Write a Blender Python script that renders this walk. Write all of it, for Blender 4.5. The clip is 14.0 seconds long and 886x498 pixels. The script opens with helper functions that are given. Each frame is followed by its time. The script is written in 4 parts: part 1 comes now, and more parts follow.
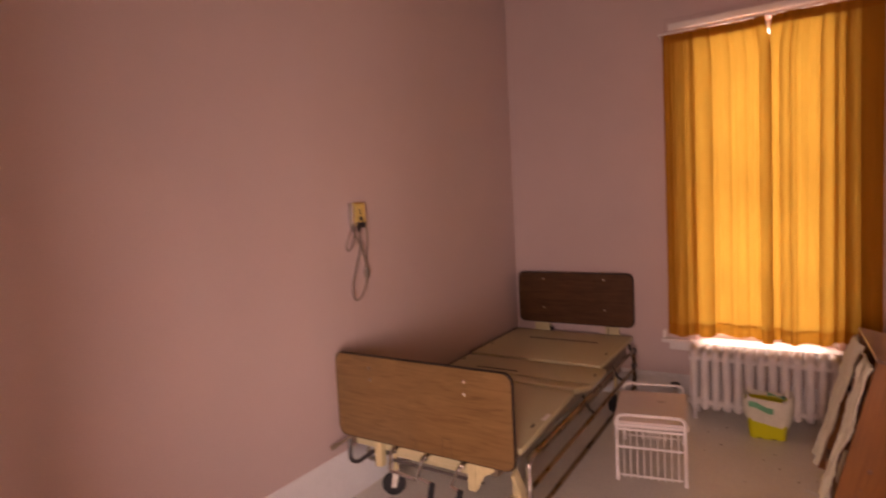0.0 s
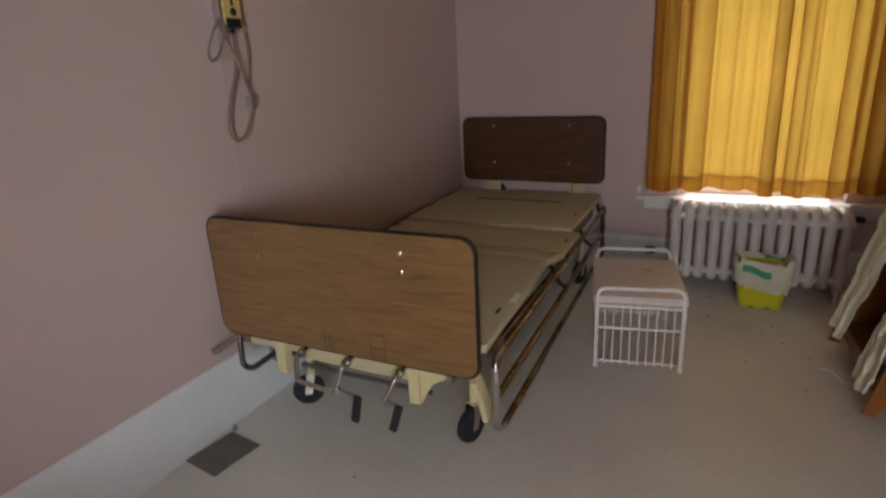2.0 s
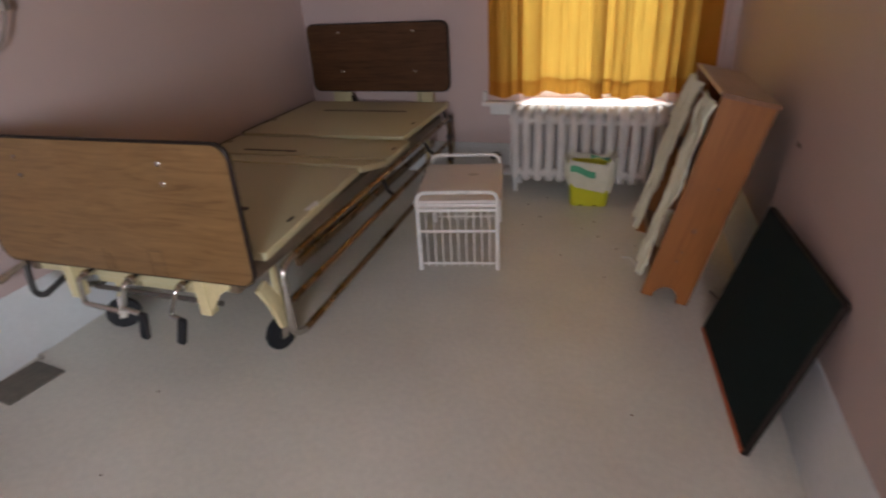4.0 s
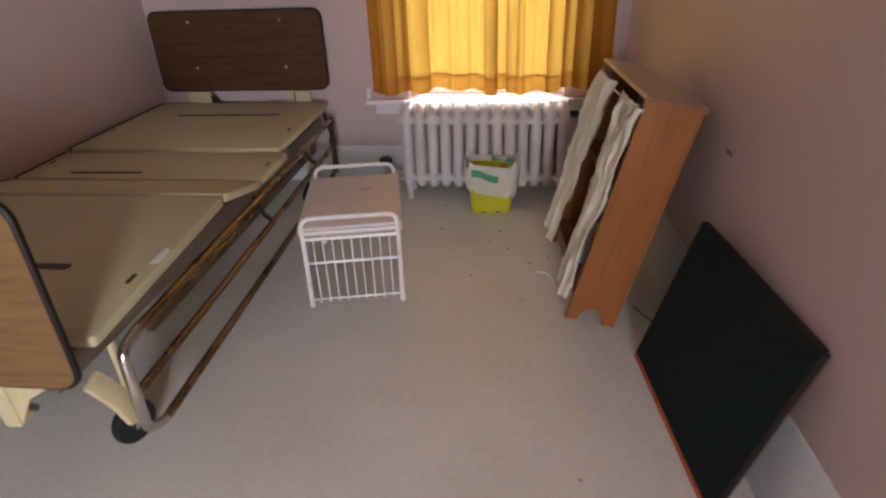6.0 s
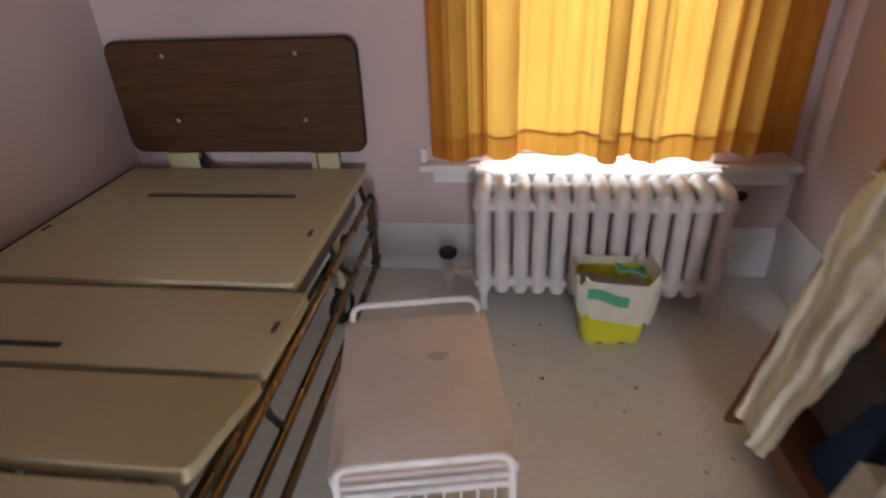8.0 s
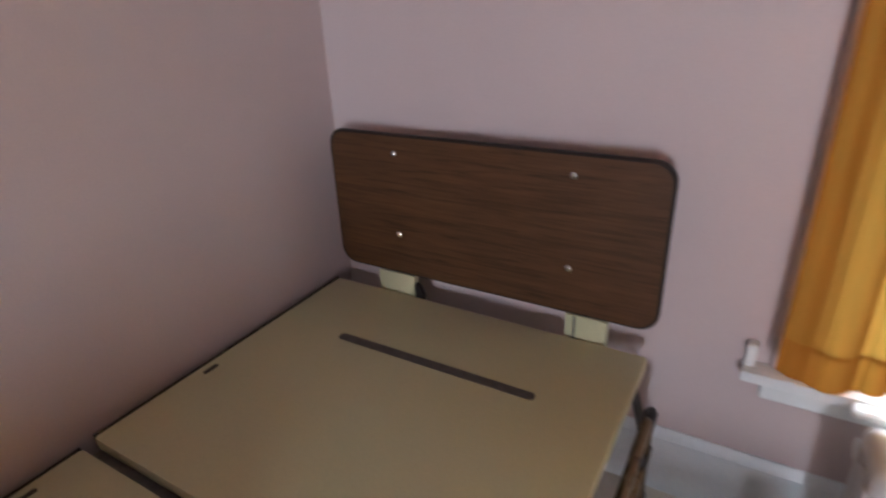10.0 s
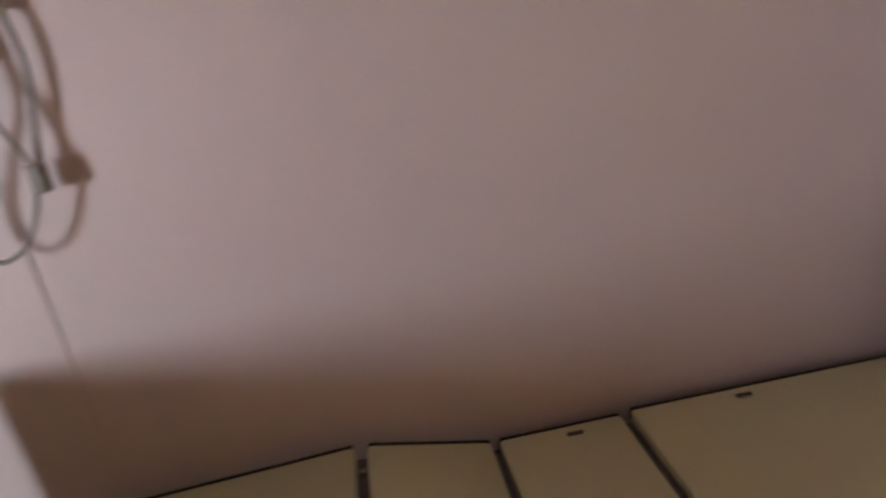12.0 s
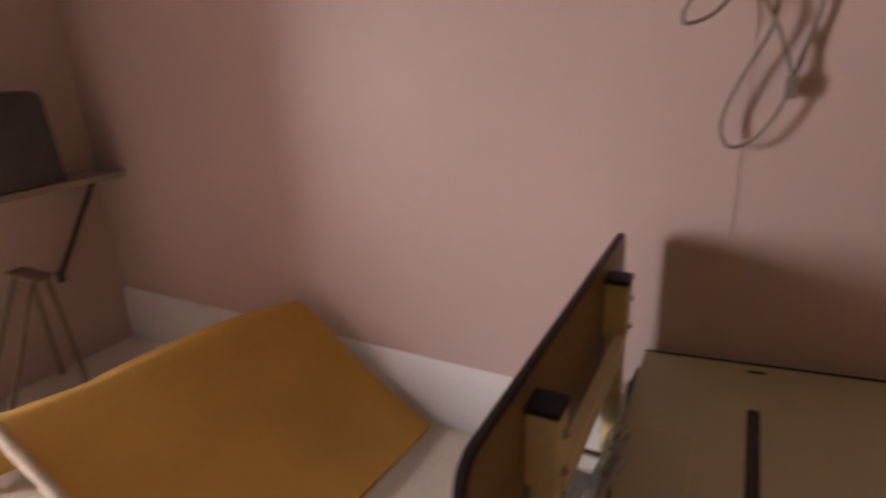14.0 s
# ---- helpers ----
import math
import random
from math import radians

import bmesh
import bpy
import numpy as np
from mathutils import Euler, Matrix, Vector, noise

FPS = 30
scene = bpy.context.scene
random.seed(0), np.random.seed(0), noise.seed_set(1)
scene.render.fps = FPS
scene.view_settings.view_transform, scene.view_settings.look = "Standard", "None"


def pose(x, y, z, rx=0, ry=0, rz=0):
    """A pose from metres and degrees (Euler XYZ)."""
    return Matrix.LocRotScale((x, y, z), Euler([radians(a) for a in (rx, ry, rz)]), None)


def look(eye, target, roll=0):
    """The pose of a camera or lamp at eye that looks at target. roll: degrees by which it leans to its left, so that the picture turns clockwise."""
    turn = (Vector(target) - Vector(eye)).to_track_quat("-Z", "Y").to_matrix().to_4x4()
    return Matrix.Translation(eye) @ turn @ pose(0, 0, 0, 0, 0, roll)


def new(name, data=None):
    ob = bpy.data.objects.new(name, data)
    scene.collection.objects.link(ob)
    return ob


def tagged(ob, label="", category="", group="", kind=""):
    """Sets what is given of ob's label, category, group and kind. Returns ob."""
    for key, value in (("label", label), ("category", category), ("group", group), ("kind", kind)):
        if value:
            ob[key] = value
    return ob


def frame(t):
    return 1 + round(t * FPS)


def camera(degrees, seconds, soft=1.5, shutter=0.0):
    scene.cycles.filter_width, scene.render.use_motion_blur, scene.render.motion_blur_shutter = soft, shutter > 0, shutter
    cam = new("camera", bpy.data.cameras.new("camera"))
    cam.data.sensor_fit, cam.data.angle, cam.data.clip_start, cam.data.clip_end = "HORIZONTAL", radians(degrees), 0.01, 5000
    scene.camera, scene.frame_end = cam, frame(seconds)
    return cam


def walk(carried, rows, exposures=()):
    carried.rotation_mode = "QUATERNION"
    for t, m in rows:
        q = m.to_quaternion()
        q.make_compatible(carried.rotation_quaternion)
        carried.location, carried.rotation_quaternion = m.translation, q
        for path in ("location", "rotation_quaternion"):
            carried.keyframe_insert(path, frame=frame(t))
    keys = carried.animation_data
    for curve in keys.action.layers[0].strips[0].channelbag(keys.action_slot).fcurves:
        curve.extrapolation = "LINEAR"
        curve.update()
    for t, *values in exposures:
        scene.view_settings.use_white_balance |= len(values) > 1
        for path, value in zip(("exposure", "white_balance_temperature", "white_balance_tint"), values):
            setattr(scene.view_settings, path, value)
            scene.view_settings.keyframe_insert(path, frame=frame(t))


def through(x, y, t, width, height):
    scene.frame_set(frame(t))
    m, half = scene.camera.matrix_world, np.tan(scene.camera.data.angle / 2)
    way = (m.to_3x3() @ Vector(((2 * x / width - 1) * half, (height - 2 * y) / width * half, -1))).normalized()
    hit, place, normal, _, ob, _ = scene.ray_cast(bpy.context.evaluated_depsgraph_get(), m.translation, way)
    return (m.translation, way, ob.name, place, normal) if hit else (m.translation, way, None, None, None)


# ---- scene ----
cam = camera(76.0, 14.0, 2.2, 0.5)
PATH = [
    (0, (2.21, -0.014, 1.649), (1.13, 1.661, 1.487), -3.1),
    (0.5, (2.131, 0.237, 1.634), (1.213, 1.994, 1.367), -3.1),
    (1, (2.015, 0.407, 1.597), (1.143, 2.177, 1.268), -3.1),
    (1.5, (1.869, 0.617, 1.452), (1.006, 2.369, 1.018), -3.0),
    (2, (1.718, 0.769, 1.346), (0.87, 2.476, 0.741), -3.0),
    (2.5, (1.708, 0.817, 1.312), (0.872, 2.476, 0.571), -3.1),
    (3, (1.807, 0.854, 1.301), (0.983, 2.486, 0.489), -3.1),
    (3.5, (2.002, 0.893, 1.291), (1.243, 2.535, 0.439), -3.4),
    (4, (2.16, 0.905, 1.277), (1.585, 2.608, 0.401), -3.4),
    (4.2, (2.181, 0.907, 1.273), (1.698, 2.632, 0.383), -3.1),
    (6.3, (1.934, 1.439, 1.269), (1.753, 3.19, 0.321), -2.2),
    (6.5, (1.858, 1.553, 1.294), (1.683, 3.299, 0.334), -2.3),
    (7, (1.754, 1.83, 1.318), (1.585, 3.572, 0.349), -2.2),
    (7.2, (1.739, 1.939, 1.313), (1.567, 3.677, 0.338), -2.3),
    (9.3, (1.345, 3.044, 1.351), (0.736, 4.717, 0.442), -2.3),
    (9.5, (1.303, 3.093, 1.365), (0.602, 4.747, 0.486), -2.1),
    (10, (1.228, 3.229, 1.367), (0.282, 4.785, 0.54), -2.4),
    (10.5, (1.035, 3.287, 1.37), (-0.076, 4.746, 0.571), -1.5),
    (11, (1.008, 3.228, 1.389), (-0.359, 4.459, 0.604), -1.7),
    (11.5, (0.942, 3.044, 1.405), (-0.627, 3.99, 0.605), 0.2),
    (12, (1.118, 3.080, 1.466), (-0.708, 3.332, 0.696), -5.9),
    (12.5, (1.188, 2.88, 1.57), (-0.63, 2.809, 0.74), -4.2),
    (13, (1.319, 2.764, 1.513), (-0.496, 2.329, 0.794), -4.5),
    (13.5, (1.471, 2.588, 1.463), (-0.296, 1.943, 0.783), -2.9),
    (14, (1.632, 2.447, 1.386), (-0.024, 1.548, 0.716), -2.6),
]
S = 1.075                                   # metres for one unit of the plan
walk(cam, [(t, look(eye, target, roll)) for t, eye, target, roll in PATH], [
    (0.0, 0.05, 9600, 50), (0.6, -0.1, 8350, 26), (1.4, -0.3, 6950, 11), (2.2, -0.22, 6100, 2), (3.5, -0.05, 6050, 4), (4.2, 0.12, 6100, 7),
    (6.5, 0.56, 5960, 11), (7.2, 0.52, 6020, 10), (9.4, 0.58, 5300, 5), (10.0, 0.95, 5400, 2), (11.0, 1.12, 5500, -4), (11.8, 0.98, 5480, -3), (12.5, 0.5, 6350, 12), (13.5, 0.1, 7000, 18), (14.0, 0.22, 7150, 19),
])
WINDOW_W, CORRIDOR_W, FILL_W = 37.0, 32.0, 235.0


# ---------- light ----------
def make_world():
    w = bpy.data.worlds.new("sky")
    scene.world = w
    w.use_nodes = True
    nt = w.node_tree
    nt.nodes.clear()
    sky = nt.nodes.new("ShaderNodeTexSky")
    sky.sky_type = "NISHITA"
    sky.sun_disc = False
    sky.sun_elevation = radians(73)
    sky.sun_rotation = radians(8)
    bg = nt.nodes.new("ShaderNodeBackground")
    bg.inputs["Strength"].default_value = 0.1
    out = nt.nodes.new("ShaderNodeOutputWorld")
    nt.links.new(sky.outputs[0], bg.inputs[0])
    nt.links.new(bg.outputs[0], out.inputs[0])


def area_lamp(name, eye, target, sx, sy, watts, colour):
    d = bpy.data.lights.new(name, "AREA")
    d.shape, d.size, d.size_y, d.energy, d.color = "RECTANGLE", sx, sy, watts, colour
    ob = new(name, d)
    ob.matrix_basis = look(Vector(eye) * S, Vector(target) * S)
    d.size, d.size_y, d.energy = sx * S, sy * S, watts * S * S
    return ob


make_world()
sun_data = bpy.data.lights.new("sun", "SUN")
sun_data.energy, sun_data.angle, sun_data.color = 5.0, radians(0.5), (1.0, 0.95, 0.88)
sun = new("sun", sun_data)
sun.matrix_basis = look((3, 22, 72.6), (0, 0, 0))
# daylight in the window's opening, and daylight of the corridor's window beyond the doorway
area_lamp("window_daylight", (1.80, 4.62, 1.555), (1.80, 3.0, 1.52), 0.86, 2.24, WINDOW_W, (1.0, 0.98, 0.95))
# Unseen soft fill added in the corridor to brighten the room through the doorway.
area_lamp("corridor_fill_light", (1.3, -1.25, 3.2), (1.3, -1.25, 0), 1.1, 0.5, FILL_W, (1.0, 0.92, 0.84))
area_lamp("corridor_daylight", (2.20, -1.07, 1.12), (0.0, 1.60, 0.60), 0.42, 0.95, CORRIDOR_W, (0.93, 0.95, 1.0)).data.spread = radians(120)


# ---------- materials ----------
def mat(name, colour, rough=0.6, metal=0.0, var=0.12, scale=6.0, grain=90.0, bump=0.15, spec=0.5, tint=None, stretch=(1, 1, 1), detail=4.0, big=None):
    """A surface with large blotches and fine grain, in metres."""
    m = bpy.data.materials.new(name)
    m.use_nodes = True
    nt = m.node_tree
    b = nt.nodes["Principled BSDF"]
    b.inputs["Roughness"].default_value, b.inputs["Metallic"].default_value = rough, metal
    b.inputs["Specular IOR Level"].default_value = spec
    geo = nt.nodes.new("ShaderNodeNewGeometry")
    mp = nt.nodes.new("ShaderNodeMapping")
    mp.inputs["Scale"].default_value = stretch
    nt.links.new(geo.outputs["Position"], mp.inputs["Vector"])
    n1, n2 = nt.nodes.new("ShaderNodeTexNoise"), nt.nodes.new("ShaderNodeTexNoise")
    n1.inputs["Scale"].default_value, n2.inputs["Scale"].default_value = scale, grain
    n1.inputs["Detail"].default_value = n2.inputs["Detail"].default_value = detail
    for n in (n1, n2):
        nt.links.new(mp.outputs[0], n.inputs["Vector"])
    mix = nt.nodes.new("ShaderNodeMix")
    mix.data_type = "FLOAT"
    mix.inputs[0].default_value = 0.4
    nt.links.new(n1.outputs["Fac"], mix.inputs[2])
    nt.links.new(n2.outputs["Fac"], mix.inputs[3])
    ramp = nt.nodes.new("ShaderNodeValToRGB")
    lo = tuple(c * (1 - var) for c in colour)
    hi = tint or tuple(min(1, c * (1 + var)) for c in colour)
    ramp.color_ramp.elements[0].position, ramp.color_ramp.elements[0].color = 0.32, (*lo, 1)
    ramp.color_ramp.elements[1].position, ramp.color_ramp.elements[1].color = 0.68, (*hi, 1)
    nt.links.new(mix.outputs[0], ramp.inputs[0])
    nt.links.new(ramp.outputs[0], b.inputs["Base Color"])
    rr = nt.nodes.new("ShaderNodeMapRange")
    rr.inputs["To Min"].default_value, rr.inputs["To Max"].default_value = max(0.02, rough - 0.08), min(1, rough + 0.1)
    nt.links.new(n1.outputs["Fac"], rr.inputs["Value"])
    nt.links.new(rr.outputs[0], b.inputs["Roughness"])
    if bump:
        bp = nt.nodes.new("ShaderNodeBump")
        bp.inputs["Strength"].default_value, bp.inputs["Distance"].default_value = bump, 0.002
        nt.links.new(n2.outputs["Fac"], bp.inputs["Height"])
        nt.links.new(bp.outputs[0], b.inputs["Normal"])
    return m


def wood(name, dark, light, rough=0.4, axis=(1.2, 30, 30), scale=3.0, spec=0.5):
    """Wood grain along the axis with the small stretch."""
    m = bpy.data.materials.new(name)
    m.use_nodes = True
    nt = m.node_tree
    b = nt.nodes["Principled BSDF"]
    b.inputs["Roughness"].default_value = rough
    b.inputs["Specular IOR Level"].default_value = spec
    co = nt.nodes.new("ShaderNodeTexCoord")
    mp = nt.nodes.new("ShaderNodeMapping")
    mp.inputs["Scale"].default_value = axis
    nt.links.new(co.outputs["Object"], mp.inputs["Vector"])
    n = nt.nodes.new("ShaderNodeTexNoise")
    n.inputs["Scale"].default_value, n.inputs["Detail"].default_value, n.inputs["Distortion"].default_value = scale, 8, 1.2
    n.inputs["Roughness"].default_value = 0.65
    nt.links.new(mp.outputs[0], n.inputs["Vector"])
    f = nt.nodes.new("ShaderNodeTexNoise")
    f.inputs["Scale"].default_value = 3
    nt.links.new(co.outputs["Object"], f.inputs["Vector"])
    ramp = nt.nodes.new("ShaderNodeValToRGB")
    mid = tuple((a + c) / 2 for a, c in zip(dark, light))
    e = ramp.color_ramp.elements
    e[0].position, e[0].color = 0.30, (*dark, 1)
    e[1].position, e[1].color = 0.72, (*light, 1)
    x = e.new(0.47)
    x.color = (*mid, 1)
    nt.links.new(n.outputs["Fac"], ramp.inputs[0])
    hsv = nt.nodes.new("ShaderNodeHueSaturation")
    mr = nt.nodes.new("ShaderNodeMapRange")
    mr.inputs["To Min"].default_value, mr.inputs["To Max"].default_value = 0.8, 1.2
    nt.links.new(f.outputs["Fac"], mr.inputs["Value"])
    nt.links.new(mr.outputs[0], hsv.inputs["Value"])
    nt.links.new(ramp.outputs[0], hsv.inputs["Color"])
    nt.links.new(hsv.outputs[0], b.inputs["Base Color"])
    bp = nt.nodes.new("ShaderNodeBump")
    bp.inputs["Strength"].default_value, bp.inputs["Distance"].default_value = 0.1, 0.001
    nt.links.new(n.outputs["Fac"], bp.inputs["Height"])
    nt.links.new(bp.outputs[0], b.inputs["Normal"])
    return m


def cloth(name, colour, through, share, weave=700.0):
    """Woven cloth that lets light through."""
    m = bpy.data.materials.new(name)
    m.use_nodes = True
    nt = m.node_tree
    nt.nodes.remove(nt.nodes["Principled BSDF"])
    out = nt.nodes["Material Output"]
    d, t = nt.nodes.new("ShaderNodeBsdfDiffuse"), nt.nodes.new("ShaderNodeBsdfTranslucent")
    geo = nt.nodes.new("ShaderNodeNewGeometry")
    n = nt.nodes.new("ShaderNodeTexNoise")
    n.inputs["Scale"].default_value, n.inputs["Detail"].default_value = 14, 6
    mp = nt.nodes.new("ShaderNodeMapping")
    mp.inputs["Scale"].default_value = (1, 1, 0.25)
    nt.links.new(geo.outputs["Position"], mp.inputs["Vector"])
    nt.links.new(mp.outputs[0], n.inputs["Vector"])
    for node, c in ((d, colour), (t, through)):
        r = nt.nodes.new("ShaderNodeValToRGB")
        r.color_ramp.elements[0].position, r.color_ramp.elements[0].color = 0.3, (*[k * 0.93 for k in c], 1)
        r.color_ramp.elements[1].position, r.color_ramp.elements[1].color = 0.7, (*[min(1, k * 1.05) for k in c], 1)
        nt.links.new(n.outputs["Fac"], r.inputs[0])
        nt.links.new(r.outputs[0], node.inputs["Color"])
    w = nt.nodes.new("ShaderNodeTexNoise")
    w.inputs["Scale"].default_value = weave
    nt.links.new(geo.outputs["Position"], w.inputs["Vector"])
    bp = nt.nodes.new("ShaderNodeBump")
    bp.inputs["Strength"].default_value, bp.inputs["Distance"].default_value = 0.3, 0.001
    nt.links.new(w.outputs["Fac"], bp.inputs["Height"])
    nt.links.new(bp.outputs[0], d.inputs["Normal"])
    mix = nt.nodes.new("ShaderNodeMixShader")
    mix.inputs[0].default_value = share
    nt.links.new(d.outputs[0], mix.inputs[1])
    nt.links.new(t.outputs[0], mix.inputs[2])
    nt.links.new(mix.outputs[0], out.inputs["Surface"])
    return m


M_WALL = mat("pink_wall_paint", (0.53, 0.418, 0.40), 0.45, var=0.05, scale=1.6, grain=160, bump=0.12, spec=0.4)
M_BASE = mat("pale_grey_trim_paint", (0.67, 0.69, 0.71), 0.38, var=0.06, scale=5, grain=60)
M_WHITE = mat("white_trim_paint", (0.72, 0.71, 0.69), 0.35, var=0.06, scale=8, grain=70)
M_CEIL = mat("ceiling_paint", (0.64, 0.58, 0.55), 0.8, var=0.05)
M_FLOOR = mat("beige_sheet_floor", (0.68, 0.655, 0.60), 0.34, var=0.11, scale=2.2, grain=45, bump=0.05, spec=0.4, detail=7)
M_RAD = mat("off_white_radiator_paint", (0.60, 0.565, 0.545), 0.35, var=0.10, scale=12, grain=80, bump=0.2)
M_DECK = mat("tan_enamel_steel", (0.49, 0.44, 0.267), 0.42, var=0.06, scale=3, grain=120, bump=0.06, spec=0.45)
M_CREAM = mat("cream_enamel_steel", (0.58, 0.50, 0.285), 0.38, var=0.12, scale=9, grain=60)
M_BROWN = mat("brown_enamel_steel", (0.17, 0.125, 0.085), 0.4, var=0.15, scale=9, grain=60)
M_DARK = mat("dark_rubber", (0.018, 0.018, 0.021), 0.55, var=0.2, scale=20, spec=0.25)
M_EDGE = mat("dark_brown_edging", (0.018, 0.011, 0.009), 0.5, var=0.15, spec=0.25)
M_SLOT = mat("shadowed_steel_slot", (0.05, 0.035, 0.03), 0.7, var=0.3, scale=30)
M_STRAP = mat("grey_brown_steel_strap", (0.13, 0.11, 0.10), 0.5, metal=0.5, var=0.3, scale=40)
M_CHROME = mat("worn_chrome", (0.55, 0.53, 0.50), 0.22, metal=1.0, var=0.2, scale=30, bump=0.03)
M_BRONZE = mat("brown_lacquered_tube", (0.175, 0.112, 0.058), 0.27, metal=0.85, var=0.12, scale=7, grain=60, bump=0.04, tint=(0.225, 0.150, 0.082))
M_IRON = mat("dark_iron", (0.06, 0.055, 0.055), 0.4, metal=0.7, var=0.3, scale=25)
M_WIRE = mat("white_enamel_wire", (0.76, 0.74, 0.72), 0.28, var=0.06, scale=30)
M_TOP = mat("white_laminate_top", (0.70, 0.63, 0.60), 0.35, var=0.06, scale=7, grain=50, bump=0.03)
M_GRILLE = mat("grey_brown_mat", (0.17, 0.15, 0.125), 0.7, var=0.25, scale=30, grain=200, bump=0.4)
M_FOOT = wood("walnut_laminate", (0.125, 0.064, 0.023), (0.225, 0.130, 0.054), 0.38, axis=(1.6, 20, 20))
# Same laminate as the footboard; the headboard's shade is put into the colour.
M_HEAD = wood("shaded_walnut_laminate", (0.036, 0.014, 0.005), (0.108, 0.046, 0.017), 0.5, spec=0.28)
M_PINE = wood("orange_pine", (0.21, 0.070, 0.014), (0.33, 0.120, 0.025), 0.4, axis=(14, 14, 1.0), scale=2.5)
# Pine top; its pale pink is the wall's reflection put into the grain colours.
M_PINE_TOP = wood("pine_top_with_reflection", (0.40, 0.29, 0.24), (0.48, 0.37, 0.31), 0.35, axis=(14, 1.0, 14), scale=2.5)
M_SHELF = wood("reddish_shelf_wood", (0.16, 0.065, 0.03), (0.26, 0.115, 0.055), 0.45, axis=(14, 1.0, 14), scale=2.5)
M_CURTAIN = cloth("orange_curtain_cloth", (0.36, 0.135, 0.018), (0.90, 0.56, 0.10), 0.120)
M_HEM = cloth("orange_double_hem_cloth", (0.35, 0.125, 0.018), (0.78, 0.40, 0.055), 0.098)
M_CREAM_CLOTH = cloth("cream_cotton", (0.87, 0.855, 0.68), (0.55, 0.5, 0.33), 0.14)
M_BOARD = mat("dark_green_chalkboard", (0.008, 0.016, 0.016), 0.85, var=0.25, scale=7, grain=100, bump=0.05, spec=0.2)
M_RED = mat("red_orange_wood_edge", (0.45, 0.11, 0.04), 0.5, var=0.2, scale=30)
M_YELLOW = mat("yellow_plastic", (0.58, 0.56, 0.02), 0.35, var=0.05, scale=10, bump=0.02)
M_BAG = mat("white_bag_film", (0.62, 0.60, 0.49), 0.4, var=0.08, scale=20, grain=60, bump=0.5)
M_GREEN = mat("green_bag_print", (0.08, 0.36, 0.19), 0.35, var=0.2, scale=20)
M_FOAM = mat("ochre_foam", (0.56, 0.33, 0.07), 0.8, var=0.12, scale=4, grain=150, bump=0.5)
M_BINDING = mat("pale_cloth_binding", (0.60, 0.54, 0.44), 0.8, var=0.15, scale=40)
M_IVORY = mat("ivory_plastic", (0.62, 0.47, 0.16), 0.35, var=0.1, scale=30)
M_CORD = mat("grey_brown_cord", (0.22, 0.18, 0.15), 0.55, var=0.25, scale=60)
M_LABEL = mat("paper_label", (0.75, 0.73, 0.68), 0.6, var=0.06, scale=60)
M_GREY = mat("grey_hardboard", (0.42, 0.42, 0.42), 0.7, var=0.08, scale=12)
M_BLUE = mat("dark_blue_cloth", (0.03, 0.06, 0.13), 0.8, var=0.3, scale=40)
M_SHELFGREY = mat("grey_painted_shelf", (0.33, 0.26, 0.23), 0.5, var=0.1, scale=10)
M_TV = mat("dark_grey_plastic", (0.085, 0.075, 0.078), 0.5, var=0.15, scale=14)
M_DEBRIS = mat("brown_debris", (0.14, 0.07, 0.03), 0.8, var=0.5, scale=90)
M_CHIP = mat("pale_paint_flake", (0.68, 0.67, 0.66), 0.7, var=0.1, scale=60)
M_SMUDGE = mat("smudged_laminate", (0.52, 0.46, 0.43), 0.45, var=0.14, scale=60)
M_MARK = mat("dark_rubbed_laminate", (0.115, 0.064, 0.026), 0.45, var=0.3, scale=60)
M_GROUND = mat("pale_gravel_ground", (0.35, 0.34, 0.31), 0.9, var=0.2, scale=0.4, grain=8)


def glass(name):
    m = bpy.data.materials.new(name)
    m.use_nodes = True
    b = m.node_tree.nodes["Principled BSDF"]
    b.inputs["Transmission Weight"].default_value, b.inputs["Roughness"].default_value, b.inputs["IOR"].default_value = 1.0, 0.02, 1.1
    return m


M_GLASS = glass("window_glass")
M_FILM = glass("clear_crumpled_film")
M_FILM.node_tree.nodes["Principled BSDF"].inputs["Base Color"].default_value = (0.82, 0.84, 0.86, 1)
M_FILM.node_tree.nodes["Principled BSDF"].inputs["Transmission Weight"].default_value = 0.72
M_FILM.node_tree.nodes["Principled BSDF"].inputs["Roughness"].default_value = 0.12


# ---------- mesh helpers ----------
def placed(m):
    """A pose whose place is given in the plan's units."""
    m = m.copy()
    m.translation *= S
    return m


def finish(bm, name, material, smooth=35):
    bmesh.ops.recalc_face_normals(bm, faces=bm.faces)
    bmesh.ops.scale(bm, vec=(S, S, S), verts=bm.verts)
    me = bpy.data.meshes.new(name)
    bm.to_mesh(me)
    bm.free()
    me.materials.append(material)
    if smooth:
        me.shade_smooth()
        me.set_sharp_from_angle(angle=radians(smooth))
    return me


def thing(name, m, label, category, group="", kind=""):
    ob = new(name)
    ob.empty_display_size = 0.1
    ob.matrix_basis = placed(m)
    return tagged(ob, label, category, group, kind)


def part(name, bm, material, parent, label="", smooth=35, world=False):
    """One mesh under a thing or a part. world: the mesh is given in the room's metres, else in the thing's own."""
    ob = new(name, finish(bm, name, material, smooth))
    ob.parent = parent
    if world and parent.type == "EMPTY":
        ob.matrix_parent_inverse = parent.matrix_basis.inverted()
    if label:
        ob["label"] = label
    return ob


def solid(name, bm, material, label="", category="", kind="", group="", smooth=35):
    return tagged(new(name, finish(bm, name, material, smooth)), label, category, group, kind)


